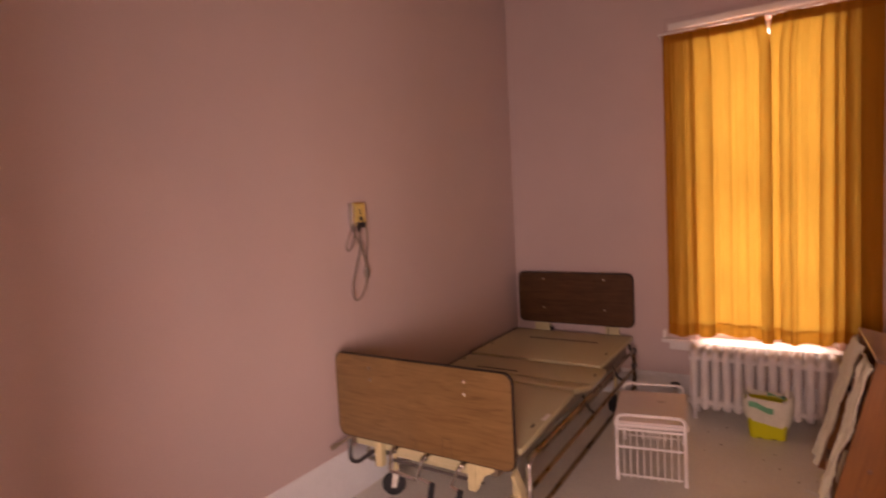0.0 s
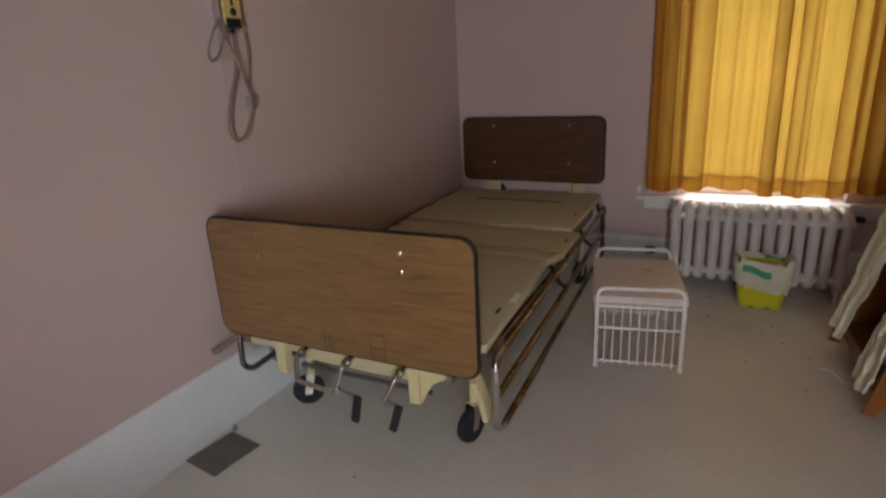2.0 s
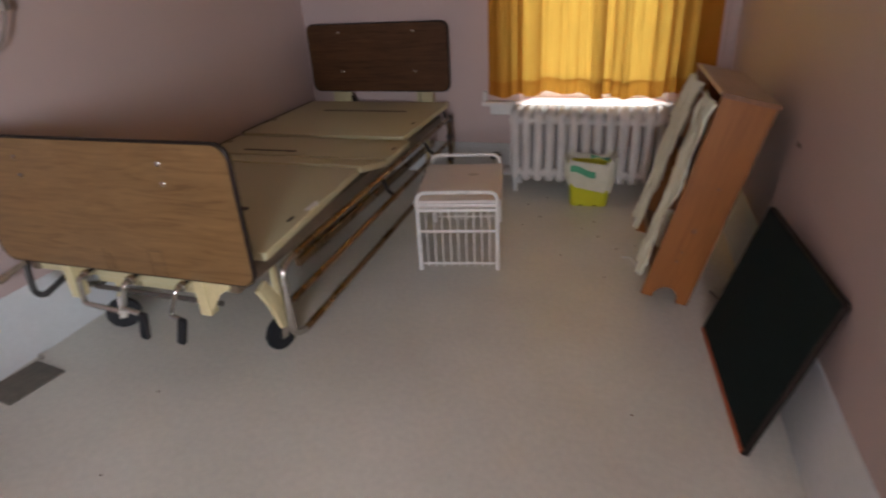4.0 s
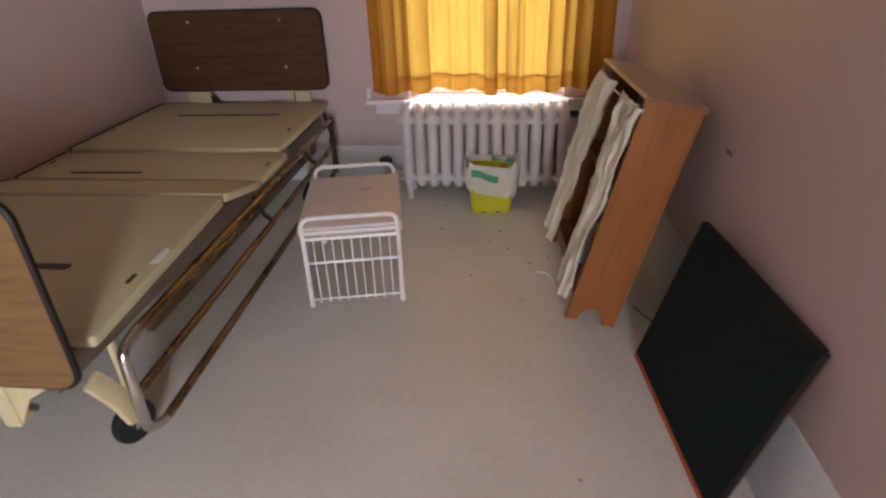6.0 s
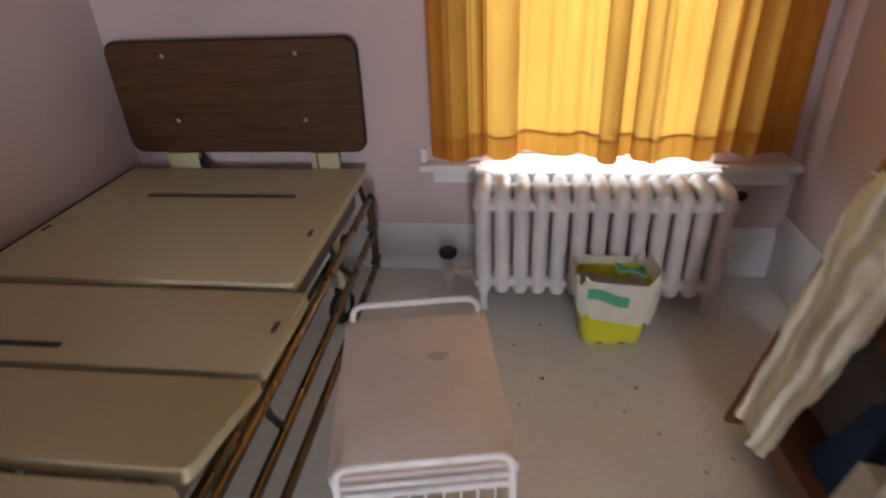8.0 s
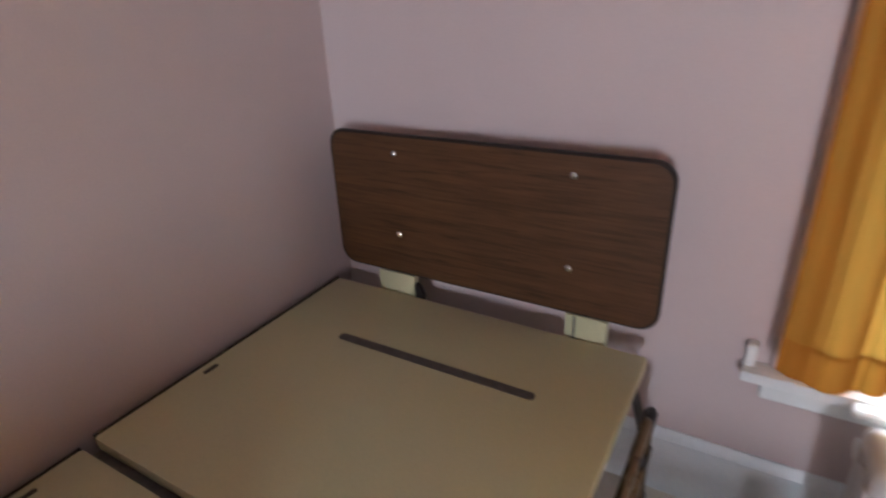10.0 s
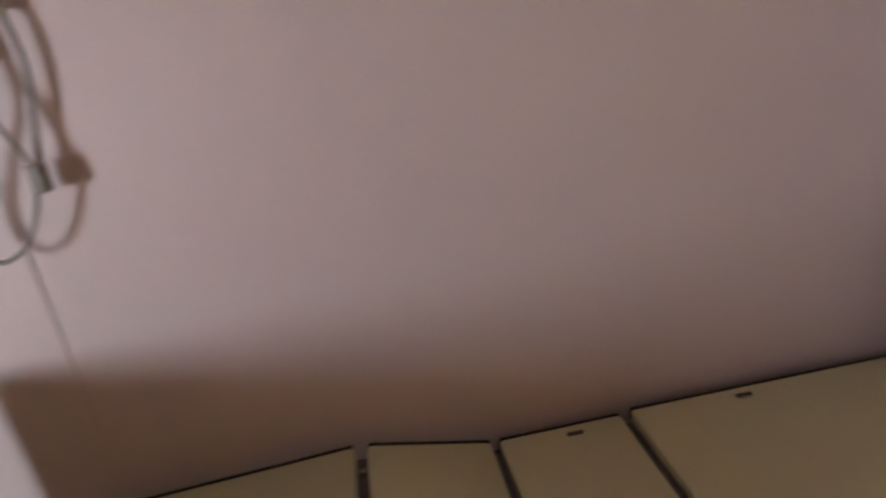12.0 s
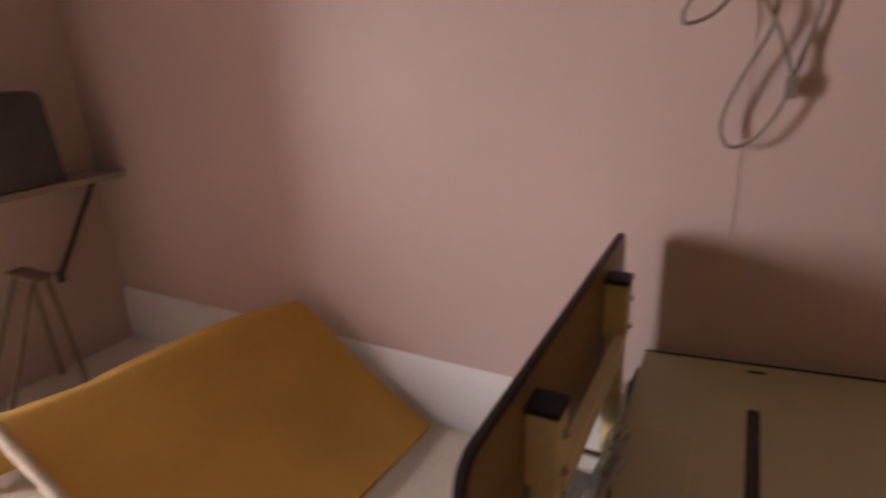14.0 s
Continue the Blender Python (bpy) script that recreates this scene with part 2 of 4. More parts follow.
def box(x0, x1, y0, y1, z0, z1, bevel=0.0, bm=None, seg=1):
    own = bmesh.new()
    bmesh.ops.create_cube(own, size=1)
    bmesh.ops.scale(own, vec=(x1 - x0, y1 - y0, z1 - z0), verts=own.verts)
    bmesh.ops.translate(own, vec=((x0 + x1) / 2, (y0 + y1) / 2, (z0 + z1) / 2), verts=own.verts)
    if bevel:
        bmesh.ops.bevel(own, geom=own.edges, offset=bevel, segments=seg, affect="EDGES", profile=0.7)
    return join(bm, own)


def join(bm, own):
    if bm is None:
        return own
    me = bpy.data.meshes.new("tmp")
    own.to_mesh(me)
    own.free()
    bm.from_mesh(me)
    bpy.data.meshes.remove(me)
    return bm


def smooth_path(pts, n=8, closed=False):
    """Catmull-Rom through the points."""
    p = [Vector(a) for a in pts]
    out = []
    count = len(p) if closed else len(p) - 1
    for i in range(count):
        if closed:
            a, b, c, d = p[i - 1], p[i], p[(i + 1) % len(p)], p[(i + 2) % len(p)]
        else:
            a, b, c, d = p[max(i - 1, 0)], p[i], p[i + 1], p[min(i + 2, len(p) - 1)]
        for k in range(n):
            t = k / n
            out.append(0.5 * (2 * b + (c - a) * t + (2 * a - 5 * b + 4 * c - d) * t * t + (3 * b - a - 3 * c + d) * t ** 3))
    if not closed:
        out.append(p[-1])
    return out


def round_path(pts, r, n=5):
    """The polyline with its corners rounded."""
    p = [Vector(a) for a in pts]
    out = [p[0]]
    for a, b, c in zip(p, p[1:], p[2:]):
        u, v = (a - b), (c - b)
        k = min(r, u.length * 0.49, v.length * 0.49)
        s, e = b + u.normalized() * k, b + v.normalized() * k
        for i in range(n + 1):
            t = i / n
            out.append((1 - t) ** 2 * s + 2 * t * (1 - t) * b + t * t * e)
    out.append(p[-1])
    return out


def tube(pts, r, sides=8, bm=None, closed=False, radii=None):
    own = bmesh.new()
    p = [Vector(a) for a in pts]
    n = len(p)
    rings = []
    ref = None
    for i in range(n):
        a = p[i - 1] if (i or closed) else p[i]
        b = p[(i + 1) % n] if (i < n - 1 or closed) else p[i]
        d = (b - a).normalized()
        if ref is None:
            ref = Vector((0, 0, 1)) if abs(d.z) < 0.9 else Vector((1, 0, 0))
        u = (ref - d * ref.dot(d)).normalized()
        ref = u
        w = d.cross(u)
        rad = radii[i] if radii else r
        rings.append([own.verts.new(p[i] + rad * (math.cos(k * 2 * math.pi / sides) * u + math.sin(k * 2 * math.pi / sides) * w)) for k in range(sides)])
    for i in range(n if closed else n - 1):
        q, s = rings[i], rings[(i + 1) % n]
        for k in range(sides):
            own.faces.new((q[k], q[(k + 1) % sides], s[(k + 1) % sides], s[k]))
    if not closed:
        own.faces.new(rings[0][::-1])
        own.faces.new(rings[-1])
    return join(bm, own)


def prism(outline, axis, a, b, bevel=0.0, seg=2):
    """A flat outline (pairs of numbers) drawn out along an axis from a to b."""
    bm = bmesh.new()
    put = {"x": lambda u, v, w: (w, u, v), "y": lambda u, v, w: (u, w, v), "z": lambda u, v, w: (u, v, w)}[axis]
    f = bm.faces.new([bm.verts.new(put(u, v, a)) for u, v in outline])
    r = bmesh.ops.extrude_face_region(bm, geom=[f])
    vs = [g for g in r["geom"] if isinstance(g, bmesh.types.BMVert)]
    off = {"x": (b - a, 0, 0), "y": (0, b - a, 0), "z": (0, 0, b - a)}[axis]
    bmesh.ops.translate(bm, vec=off, verts=vs)
    if bevel:
        es = [e for e in bm.edges if len(e.link_faces) == 2 and any(len(g.verts) > 4 for g in e.link_faces)]
        bmesh.ops.bevel(bm, geom=es, offset=bevel, segments=seg, affect="EDGES", profile=0.6)
    return bm


def round_rect(u0, u1, v0, v1, r, n=6):
    out = []
    for cu, cv, s in ((u1 - r, v1 - r, 0), (u0 + r, v1 - r, 90), (u0 + r, v0 + r, 180), (u1 - r, v0 + r, 270)):
        for k in range(n + 1):
            a = radians(s + 90 * k / n)
            out.append((cu + r * math.cos(a), cv + r * math.sin(a)))
    return out


def loft(rings, cap_low=True, cap_top=True, closed=True):
    bm = bmesh.new()
    vs = [[bm.verts.new(p) for p in ring] for ring in rings]
    n = len(vs[0])
    for q, s in zip(vs, vs[1:]):
        for k in range(n if closed else n - 1):
            bm.faces.new((q[k], q[(k + 1) % n], s[(k + 1) % n], s[k]))
    if cap_low:
        bm.faces.new(vs[0][::-1])
    if cap_top:
        bm.faces.new(vs[-1])
    return bm


def lathe(profile, centre, axis="z", sides=20):
    """A turned body: (radius, height) pairs about an axis."""
    rings = []
    for r, h in profile:
        ring = []
        for k in range(sides):
            a = 2 * math.pi * k / sides
            c, s = r * math.cos(a), r * math.sin(a)
            v = {"z": (c, s, h), "x": (h, c, s), "y": (c, h, s)}[axis]
            ring.append(Vector(centre) + Vector(v))
        rings.append(ring)
    return loft(rings)


def sheet(fn, nu, nv, thick=0.0):
    """A surface from fn(u, v), u and v from 0 to 1."""
    bm = bmesh.new()
    g = [[bm.verts.new(fn(i / nu, j / nv)) for i in range(nu + 1)] for j in range(nv + 1)]
    for j in range(nv):
        for i in range(nu):
            bm.faces.new((g[j][i], g[j][i + 1], g[j + 1][i + 1], g[j + 1][i]))
    if thick:
        bmesh.ops.recalc_face_normals(bm, faces=bm.faces)
        bmesh.ops.solidify(bm, geom=bm.faces[:], thickness=thick)
    return bm


# ---------- room ----------
RX, BY, SY, CZ = 2.527, 4.29, -0.32, 3.30      # right wall, window wall, door wall, ceiling
WX0, WX1, WZ0, WZ1 = 1.40, 2.22, 0.47, 2.605   # window opening
DX0, DX1, DZ1 = 1.50, 2.36, 1.98              # doorway


def slab_with_hole(x0, x1, y0, y1, z1, hx0, hx1, hz0, hz1):
    bm = box(x0, hx0, y0, y1, 0, z1)
    box(hx1, x1, y0, y1, 0, z1, bm=bm)
    box(hx0, hx1, y0, y1, hz1, z1, bm=bm)
    if hz0 > 0:
        box(hx0, hx1, y0, y1, 0, hz0, bm=bm)
    return bm


solid("floor", box(-0.15, RX + 0.15, -2.2, BY + 0.3, -0.12, 0), M_FLOOR, "beige sheet flooring, worn and dusty", "floor", "structure")
solid("ceiling", box(-0.15, RX + 0.15, -2.2, BY + 0.3, CZ, CZ + 0.12), M_CEIL, "plain painted plaster ceiling", "ceiling", "structure")
solid("wall_west", box(-0.15, 0, -2.2, BY + 0.3, 0, CZ), M_WALL, "pale pink painted plaster wall beside the bed", "wall", "structure")
solid("wall_east", box(RX, RX + 0.15, -2.2, BY + 0.3, 0, CZ), M_WALL, "pale pink painted plaster wall", "wall", "structure")
solid("wall_north", slab_with_hole(0, RX, BY, BY + 0.3, CZ, WX0, WX1, WZ0, WZ1), M_WALL, "pale pink painted wall around the window", "wall", "structure")
solid("wall_south", slab_with_hole(0, RX, SY - 0.12, SY, CZ, DX0, DX1, 0, DZ1), M_WALL, "pale pink painted wall with the doorway", "wall", "structure")
solid("wall_corridor", box(0, RX, -2.2, -2.05, 0, CZ), M_WALL, "plain painted corridor wall beyond the doorway", "wall", "structure")


def baseboard(name, along, a, b, face, side, tall=1.0):
    """Tall painted board with a moulded cap. along: the axis it runs; face: the wall's plane; side: the way into the room."""
    prof = [(0, 0), (0.022, 0), (0.022, 0.195), (0.018, 0.205), (0.018, 0.222), (0.012, 0.232), (0.010, 0.246), (0.004, 0.256), (0, 0.256)]
    prof = [(face + side * u, v * tall) for u, v in prof]
    bm = prism(prof, along, a, b)
    return solid(name, bm, M_BASE, "tall pale grey painted baseboard, scuffed", "baseboard", "structure")


baseboard("baseboard_west", "y", SY, BY, 0, 1)
baseboard("baseboard_east", "y", SY, BY, RX, -1)
baseboard("baseboard_north", "x", 0.022, RX - 0.022, BY, -1, 0.78)


def window_unit():
    w = thing("window_1", pose((WX0 + WX1) / 2, BY, WZ0), "white painted sash window behind closed orange curtains", "window", kind="structure")
    y0, y1 = BY + 0.08, BY + 0.14
    for x0, x1 in ((WX0, WX0 + 0.05), (WX1 - 0.05, WX1)):
        part("window_frame", box(x0, x1, y0 - 0.03, y1, WZ0, WZ1, 0.004), M_WHITE, w, world=True)
    for z0, z1 in ((WZ0, WZ0 + 0.05), (1.56, 1.61), (WZ1 - 0.05, WZ1)):
        part("window_rail", box(WX0 + 0.05, WX1 - 0.05, y0, y1 - 0.01, z0, z1, 0.004), M_WHITE, w, world=True)
    for z0, z1 in ((WZ0 + 0.05, 1.56), (1.61, WZ1 - 0.05)):
        p = part("pane", box(WX0 + 0.05, WX1 - 0.05, y0 + 0.02, y0 + 0.024, z0, z1), M_GLASS, w, world=True)
        p.visible_shadow = False
    part("window_sill", box(1.165, RX - 0.004, BY - 0.055, BY + 0.06, WZ0 - 0.03, WZ0 - 0.002, 0.008, seg=2), M_WHITE, w, world=True)
    part("stool_nose", box(1.375, 2.245, BY - 0.096, BY - 0.056, WZ0 - 0.026, WZ0 - 0.004, 0.006), M_WHITE, w, world=True)
    part("sill_horn", box(1.168, 1.192, BY - 0.032, BY - 0.001, WZ0 - 0.002, WZ0 + 0.055, 0.004), M_WHITE, w, world=True)
    part("apron", box(1.21, RX - 0.03, BY - 0.020, BY - 0.001, WZ0 - 0.088, WZ0 - 0.03, 0.005), M_WHITE, w, world=True)
    part("head_ledge", box(1.25, RX - 0.06, BY - 0.045, BY - 0.0225, 2.632, 2.678, 0.004), M_WHITE, w, "white ledge over the window", world=True)
    part("casing", box(1.22, WX0, BY - 0.022, BY - 0.001, WZ0, WZ1 + 0.11, 0.005), M_WALL, w, world=True)
    part("casing", box(WX1, RX - 0.05, BY - 0.022, BY - 0.001, WZ0, WZ1 + 0.11, 0.005), M_WALL, w, world=True)
    part("casing", box(WX0, WX1, BY - 0.022, BY - 0.001, WZ1, WZ1 + 0.11, 0.005), M_WALL, w, world=True)


window_unit()


def door_trim():
    d = thing("door_1", pose((DX0 + DX1) / 2, SY, 0), "white painted door casing around the open doorway", "doorway", kind="structure")
    for x0, x1 in ((DX0 - 0.09, DX0), (DX1, DX1 + 0.09)):
        part("casing", box(x0, x1, SY + 0.001, SY + 0.02, 0, DZ1, 0.004), M_WHITE, d, world=True)
    part("casing", box(DX0 - 0.09, DX1 + 0.09, SY + 0.001, SY + 0.02, DZ1, DZ1 + 0.09, 0.004), M_WHITE, d, world=True)


door_trim()
solid("ground", box(-60, 60, BY + 0.35, 400, -1.2, -1.0), M_GROUND, "pale gravel yard outside the window", "ground", "structure")


# ---------- curtains ----------
def curtain(x0, x1, seed, label, lean):
    rnd = random.Random(seed)
    c = thing("curtain", pose((x0 + x1) / 2, 4.2, 0.52), label, "curtain", "curtains at the window")
    folds = [(rnd.uniform(0.5, 1.7), rnd.uniform(0.05, 1.0)) for _ in range(8)]
    total = sum(f[0] for f in folds)
    z0, z1, hem = 0.522, 2.59, 0.601

    def at(u, z, off=0.0):
        k = (z - z0) / (z1 - z0)
        x = x0 + (x1 - x0) * u + lean * max(0.0, k - 0.9) * 1.5 * (u if lean < 0 else 1 - u)
        y = 4.192 + off + 0.006 * math.sin(7 * u + seed)
        # deep uneven folds: where the cloth turns back on itself it hangs threefold
        run, phase, amp = u * total, 0.0, 0.0
        for width, depth in folds:
            if run <= width:
                phase, amp = run / width, depth
                break
            run -= width
        env = math.sin(math.pi * min(1, max(0, phase)))
        sway = 0.15 * math.sin(3.0 * k + 9 * u)
        x -= amp * env * 0.030 * math.sin(2 * math.pi * phase + sway) * (1.0 - 0.15 * k)
        y += amp * env * 0.034 * math.cos(2 * math.pi * phase + sway) * (1.05 - 0.2 * k)
        y += 0.0022 * math.sin(52 * u + 1.5 * k + seed) + 0.0008 * math.sin(131 * u - k)
        x += 0.004 * math.sin(9 * u + 3 * k) * (1 - k)
        return (x, y, z + (0.011 * math.sin(6.5 * u + seed) + 0.010 * math.sin(23 * u + 2 * seed)) * (1 - k) ** 6)

    part("cloth", sheet(lambda u, v: at(u, hem - 0.004 + (z1 - hem) * v), 260, 22), M_CURTAIN, c, world=True, smooth=180)
    part("hem", sheet(lambda u, v: at(u, z0 + (hem + 0.004 - z0) * v, -0.003), 260, 3), M_HEM, c, "darker doubled hem", world=True, smooth=180)
    part("heading", sheet(lambda u, v: at(u, z1 - 0.06 + 0.06 * v, -0.003), 260, 2), M_HEM, c, "gathered heading tape", world=True, smooth=180)


curtain(1.225, 1.868, 4, "orange cotton curtain with a deep hem, drawn closed", -0.22)
curtain(1.842, 2.438, 9, "orange cotton curtain hanging past the window edge", 0.22)
rod = thing("curtain_rod", pose(1.83, 4.22, 2.61), "slim white metal curtain rod above the window", "curtain rod")
part("rod", tube([(1.2, 4.20, 2.60), (2.47, 4.20, 2.60)], 0.007), M_WHITE, rod, world=True)
for rx in (1.2, 2.47):
    part("bracket", box(rx - 0.008, rx + 0.008, 4.2, BY - 0.02, 2.59, 2.61, 0.002), M_WHITE, rod, world=True)


# ---------- radiator ----------
def radiator():
    n, x0, x1 = 13, 1.385, 2.235
    step = (x1 - x0) / n
    r = thing("radiator", pose((x0 + x1) / 2, 4.07, 0), "old off-white cast-iron column radiator under the window", "radiator")
    for i in range(n):
        cx = x0 + step * (i + 0.5)
        low = 0.075
        top = tube(smooth_path([(cx, 3.995, 0.418), (cx, 4.002, 0.448), (cx, 4.03, 0.457), (cx, 4.07, 0.455), (cx, 4.11, 0.457), (cx, 4.138, 0.448), (cx, 4.145, 0.418)], 3), 0.0275, 12)
        section = part("section", top, M_RAD, r, world=True)
        for cy in (4.005, 4.07, 4.135):
            pts = [(cx, cy, low + 0.02), (cx, cy, 0.16), (cx, cy, 0.28), (cx, cy, 0.40), (cx, cy, 0.44)]
            part("column", tube(pts, 0.02, 12, radii=[0.030, 0.0285, 0.0274, 0.0285, 0.030]), M_RAD, section, world=True)
        low_bar = tube([(cx, 3.982, low + 0.025), (cx, 4.0, low + 0.018), (cx, 4.07, low + 0.018), (cx, 4.14, low + 0.018), (cx, 4.158, low + 0.025)], 0.025, 12, radii=[0.018, 0.0285, 0.028, 0.0285, 0.018])
        part("base_loop", low_bar, M_RAD, section, world=True)
        for hz in (0.418, low + 0.045):
            for cy in (4.004, 4.136):
                part("hub", tube([(cx - step * 0.498, cy, hz), (cx - step * 0.25, cy, hz), (cx + step * 0.25, cy, hz), (cx + step * 0.498, cy, hz)], 0.02, 10, radii=[0.0225, 0.0268, 0.0268, 0.0225]), M_RAD, section, world=True)
    for cx in (x0 + step * 0.5, x1 - step * 0.5):
        for cy in (4.0, 4.14):
            part("foot", lathe([(0.020, 0.08), (0.015, 0.05), (0.014, 0.02), (0.020, 0.0)], (cx, cy, 0), sides=10), M_RAD, r, world=True)
    part("supply_pipe", tube(round_path([(x0 + 0.01, 4.09, 0.10), (1.28, 4.09, 0.10), (1.28, 4.09, 0.0)], 0.02), 0.015, 10), M_RAD, r, world=True)
    v = part("valve", lathe([(0.020, 0.07), (0.026, 0.085), (0.026, 0.12), (0.014, 0.13), (0.012, 0.165)], (1.28, 4.09, 0), sides=14), M_RAD, r, world=True)
    part("knob", lathe([(0.010, 0.16), (0.030, 0.165), (0.034, 0.175), (0.034, 0.187), (0.028, 0.194), (0.0005, 0.195)], (1.28, 4.09, 0), sides=18), M_DARK, v, "black valve knob", world=True)
    part("union", lathe([(0.024, 0.0), (0.024, 0.035)], (1.33, 4.09, 0.10), "x", 8), M_RAD, r, world=True)
    part("air_vent", lathe([(0.012, 0.0), (0.017, 0.01), (0.017, 0.04), (0.008, 0.05)], (x1, 4.07, 0.43), "x", 12), M_DARK, r, "black air vent", world=True)


radiator()


# ---------- hospital bed ----------
BED = thing("hospital_bed", pose(0.51, 3.1, 0), "old crank hospital bed with bare tan steel deck", "bed")
X0, X1 = 0.045, 0.975


def bed_board(name, y0, y1, x0, x1, z0, z1, material, screws, face, label):
    b = part(name, prism(round_rect(x0 + 0.006, x1 - 0.006, z0 + 0.006, z1 - 0.006, 0.045), "y", y0, y1), material, BED, label, world=True)
    rim = [(u, (y0 + y1) / 2, v) for u, v in round_rect(x0 + 0.004, x1 - 0.004, z0 + 0.004, z1 - 0.004, 0.047)]
    own = bmesh.new()
    loops = []
    for du, yy in ((0, y0 - 0.001), (0.004, y0 + 0.003), (0.004, y1 - 0.003), (0, y1 + 0.001)):
        loops.append([own.verts.new((u, yy, v)) for u, v in round_rect(x0 + 0.004 - du, x1 - 0.004 + du, z0 + 0.004 - du, z1 - 0.004 + du, 0.047)])
    inner = [[own.verts.new((u, yy, v)) for u, v in round_rect(x0 + 0.0065, x1 - 0.0065, z0 + 0.0065, z1 - 0.0065, 0.0445)] for yy in (y0 - 0.001, y1 + 0.001)]
    n = len(rim)
    for q, s in ((inner[0], loops[0]), (loops[0], loops[1]), (loops[1], loops[2]), (loops[2], loops[3]), (loops[3], inner[1])):
        for k in range(n):
            own.faces.new((q[k], q[(k + 1) % n], s[(k + 1) % n], s[k]))
    part("edging", own, M_EDGE, b, "dark edge banding", world=True)
    for sx, sz in screws:
        prof = [(0.0085, 0.0), (0.0085, face * 0.002), (0.005, face * 0.0045), (0.0005, face * 0.005)]
        part("screw", lathe(prof, (sx, y0 if face < 0 else y1, sz), "y", 10), M_CHROME, b, world=True)


bed_board("footboard", 2.016, 2.032, 0.068, 1.047, 0.402, 0.828, M_FOOT, [(0.29, 0.765), (0.29, 0.708), (0.815, 0.765), (0.815, 0.708)], -1, "walnut wood-grain laminate footboard")
bed_board("headboard", 4.192, 4.208, 0.062, 0.985, 0.535, 0.94, M_HEAD, [(0.28, 0.888), (0.28, 0.658), (0.768, 0.888), (0.768, 0.658)], -1, "walnut wood-grain laminate headboard, shade put into its colour")


def deck_section(y0, z0, y1, z1, slot=None, ticks=(), wide=0.975, strap=None):
    """One folded steel deck panel from (y0, z0) to (y1, z1)."""
    ang = math.atan2(z1 - z0, y1 - y0)
    length = math.hypot(y1 - y0, z1 - z0)
    m = Matrix.Translation((0, y0, z0)) @ Matrix.Rotation(ang, 4, "X")
    bm = bmesh.new()
    own = prism(round_rect(X0, wide, 0, length, 0.012, 3), "z", -0.028, 0.0, 0.004)
    bm = join(bm, own)
    bm.transform(m)
    p = part("deck_panel", bm, M_DECK, BED, world=True)
    if slot:
        a, b, at, w = slot
        own = prism(round_rect(a, b, at - w / 2, at + w / 2, w * 0.4, 3), "z", -0.002, 0.0016)
        own.transform(m)
        part("slot", own, strap or M_SLOT, p, "dark slot with a steel strap", world=True)
    for tx, ty in ticks:
        own = prism(round_rect(tx - 0.006, tx + 0.006, ty - 0.02, ty + 0.02, 0.004, 2), "z", -0.002, 0.0014)
        own.transform(m)
        part("slot", own, M_SLOT, p, world=True)
    own = box(X0 - 0.003, X0 + 0.004, 0.002, length - 0.002, -0.03, 0.0035, 0.001)
    own.transform(m)
    part("edge_strip", own, M_EDGE, p, world=True)


deck_section(3.40, 0.470, 4.18, 0.476, (0.262, 0.795, 0.525, 0.026), [(0.075, 0.27), (0.93, 0.27)], strap=M_STRAP)
deck_section(3.085, 0.458, 3.375, 0.462, (0.235, 0.527, 0.055, 0.018), [(0.075, 0.17), (0.990, 0.148)], 1.020)
deck_section(2.795, 0.518, 3.065, 0.458, wide=1.028)
deck_section(2.10, 0.474, 2.765, 0.520, (0.257, 0.80, 0.265, 0.026), [(0.085, 0.27), (0.992, 0.218)], 1.032)
for gy, gz in ((3.387, 0.445), (3.075, 0.437), (2.78, 0.497)):
    part("hinge_bar", box(X0 + 0.01, X1 - 0.01, gy - 0.02, gy + 0.02, gz - 0.012, gz - 0.004, 0.002), M_STRAP, BED, world=True)
for hx in (0.10, 0.32, 0.55, 0.75, 0.92):
    part("rivet", lathe([(0.009, -0.006), (0.007, 0.004), (0.0005, 0.006)], (hx, 2.78, 0.497), sides=8), M_CHROME, BED, world=True)
own = prism([(1.003, 0.285), (1.026, 0.288), (1.027, 0.350), (1.008, 0.360)], "z", 0.0006, 0.0022)
own.transform(Matrix.Translation((0, 2.10, 0.474)) @ Matrix.Rotation(math.atan2(0.046, 0.665), 4, "X"))
part("paper_label", own, M_LABEL, BED, "torn white paper label", world=True)

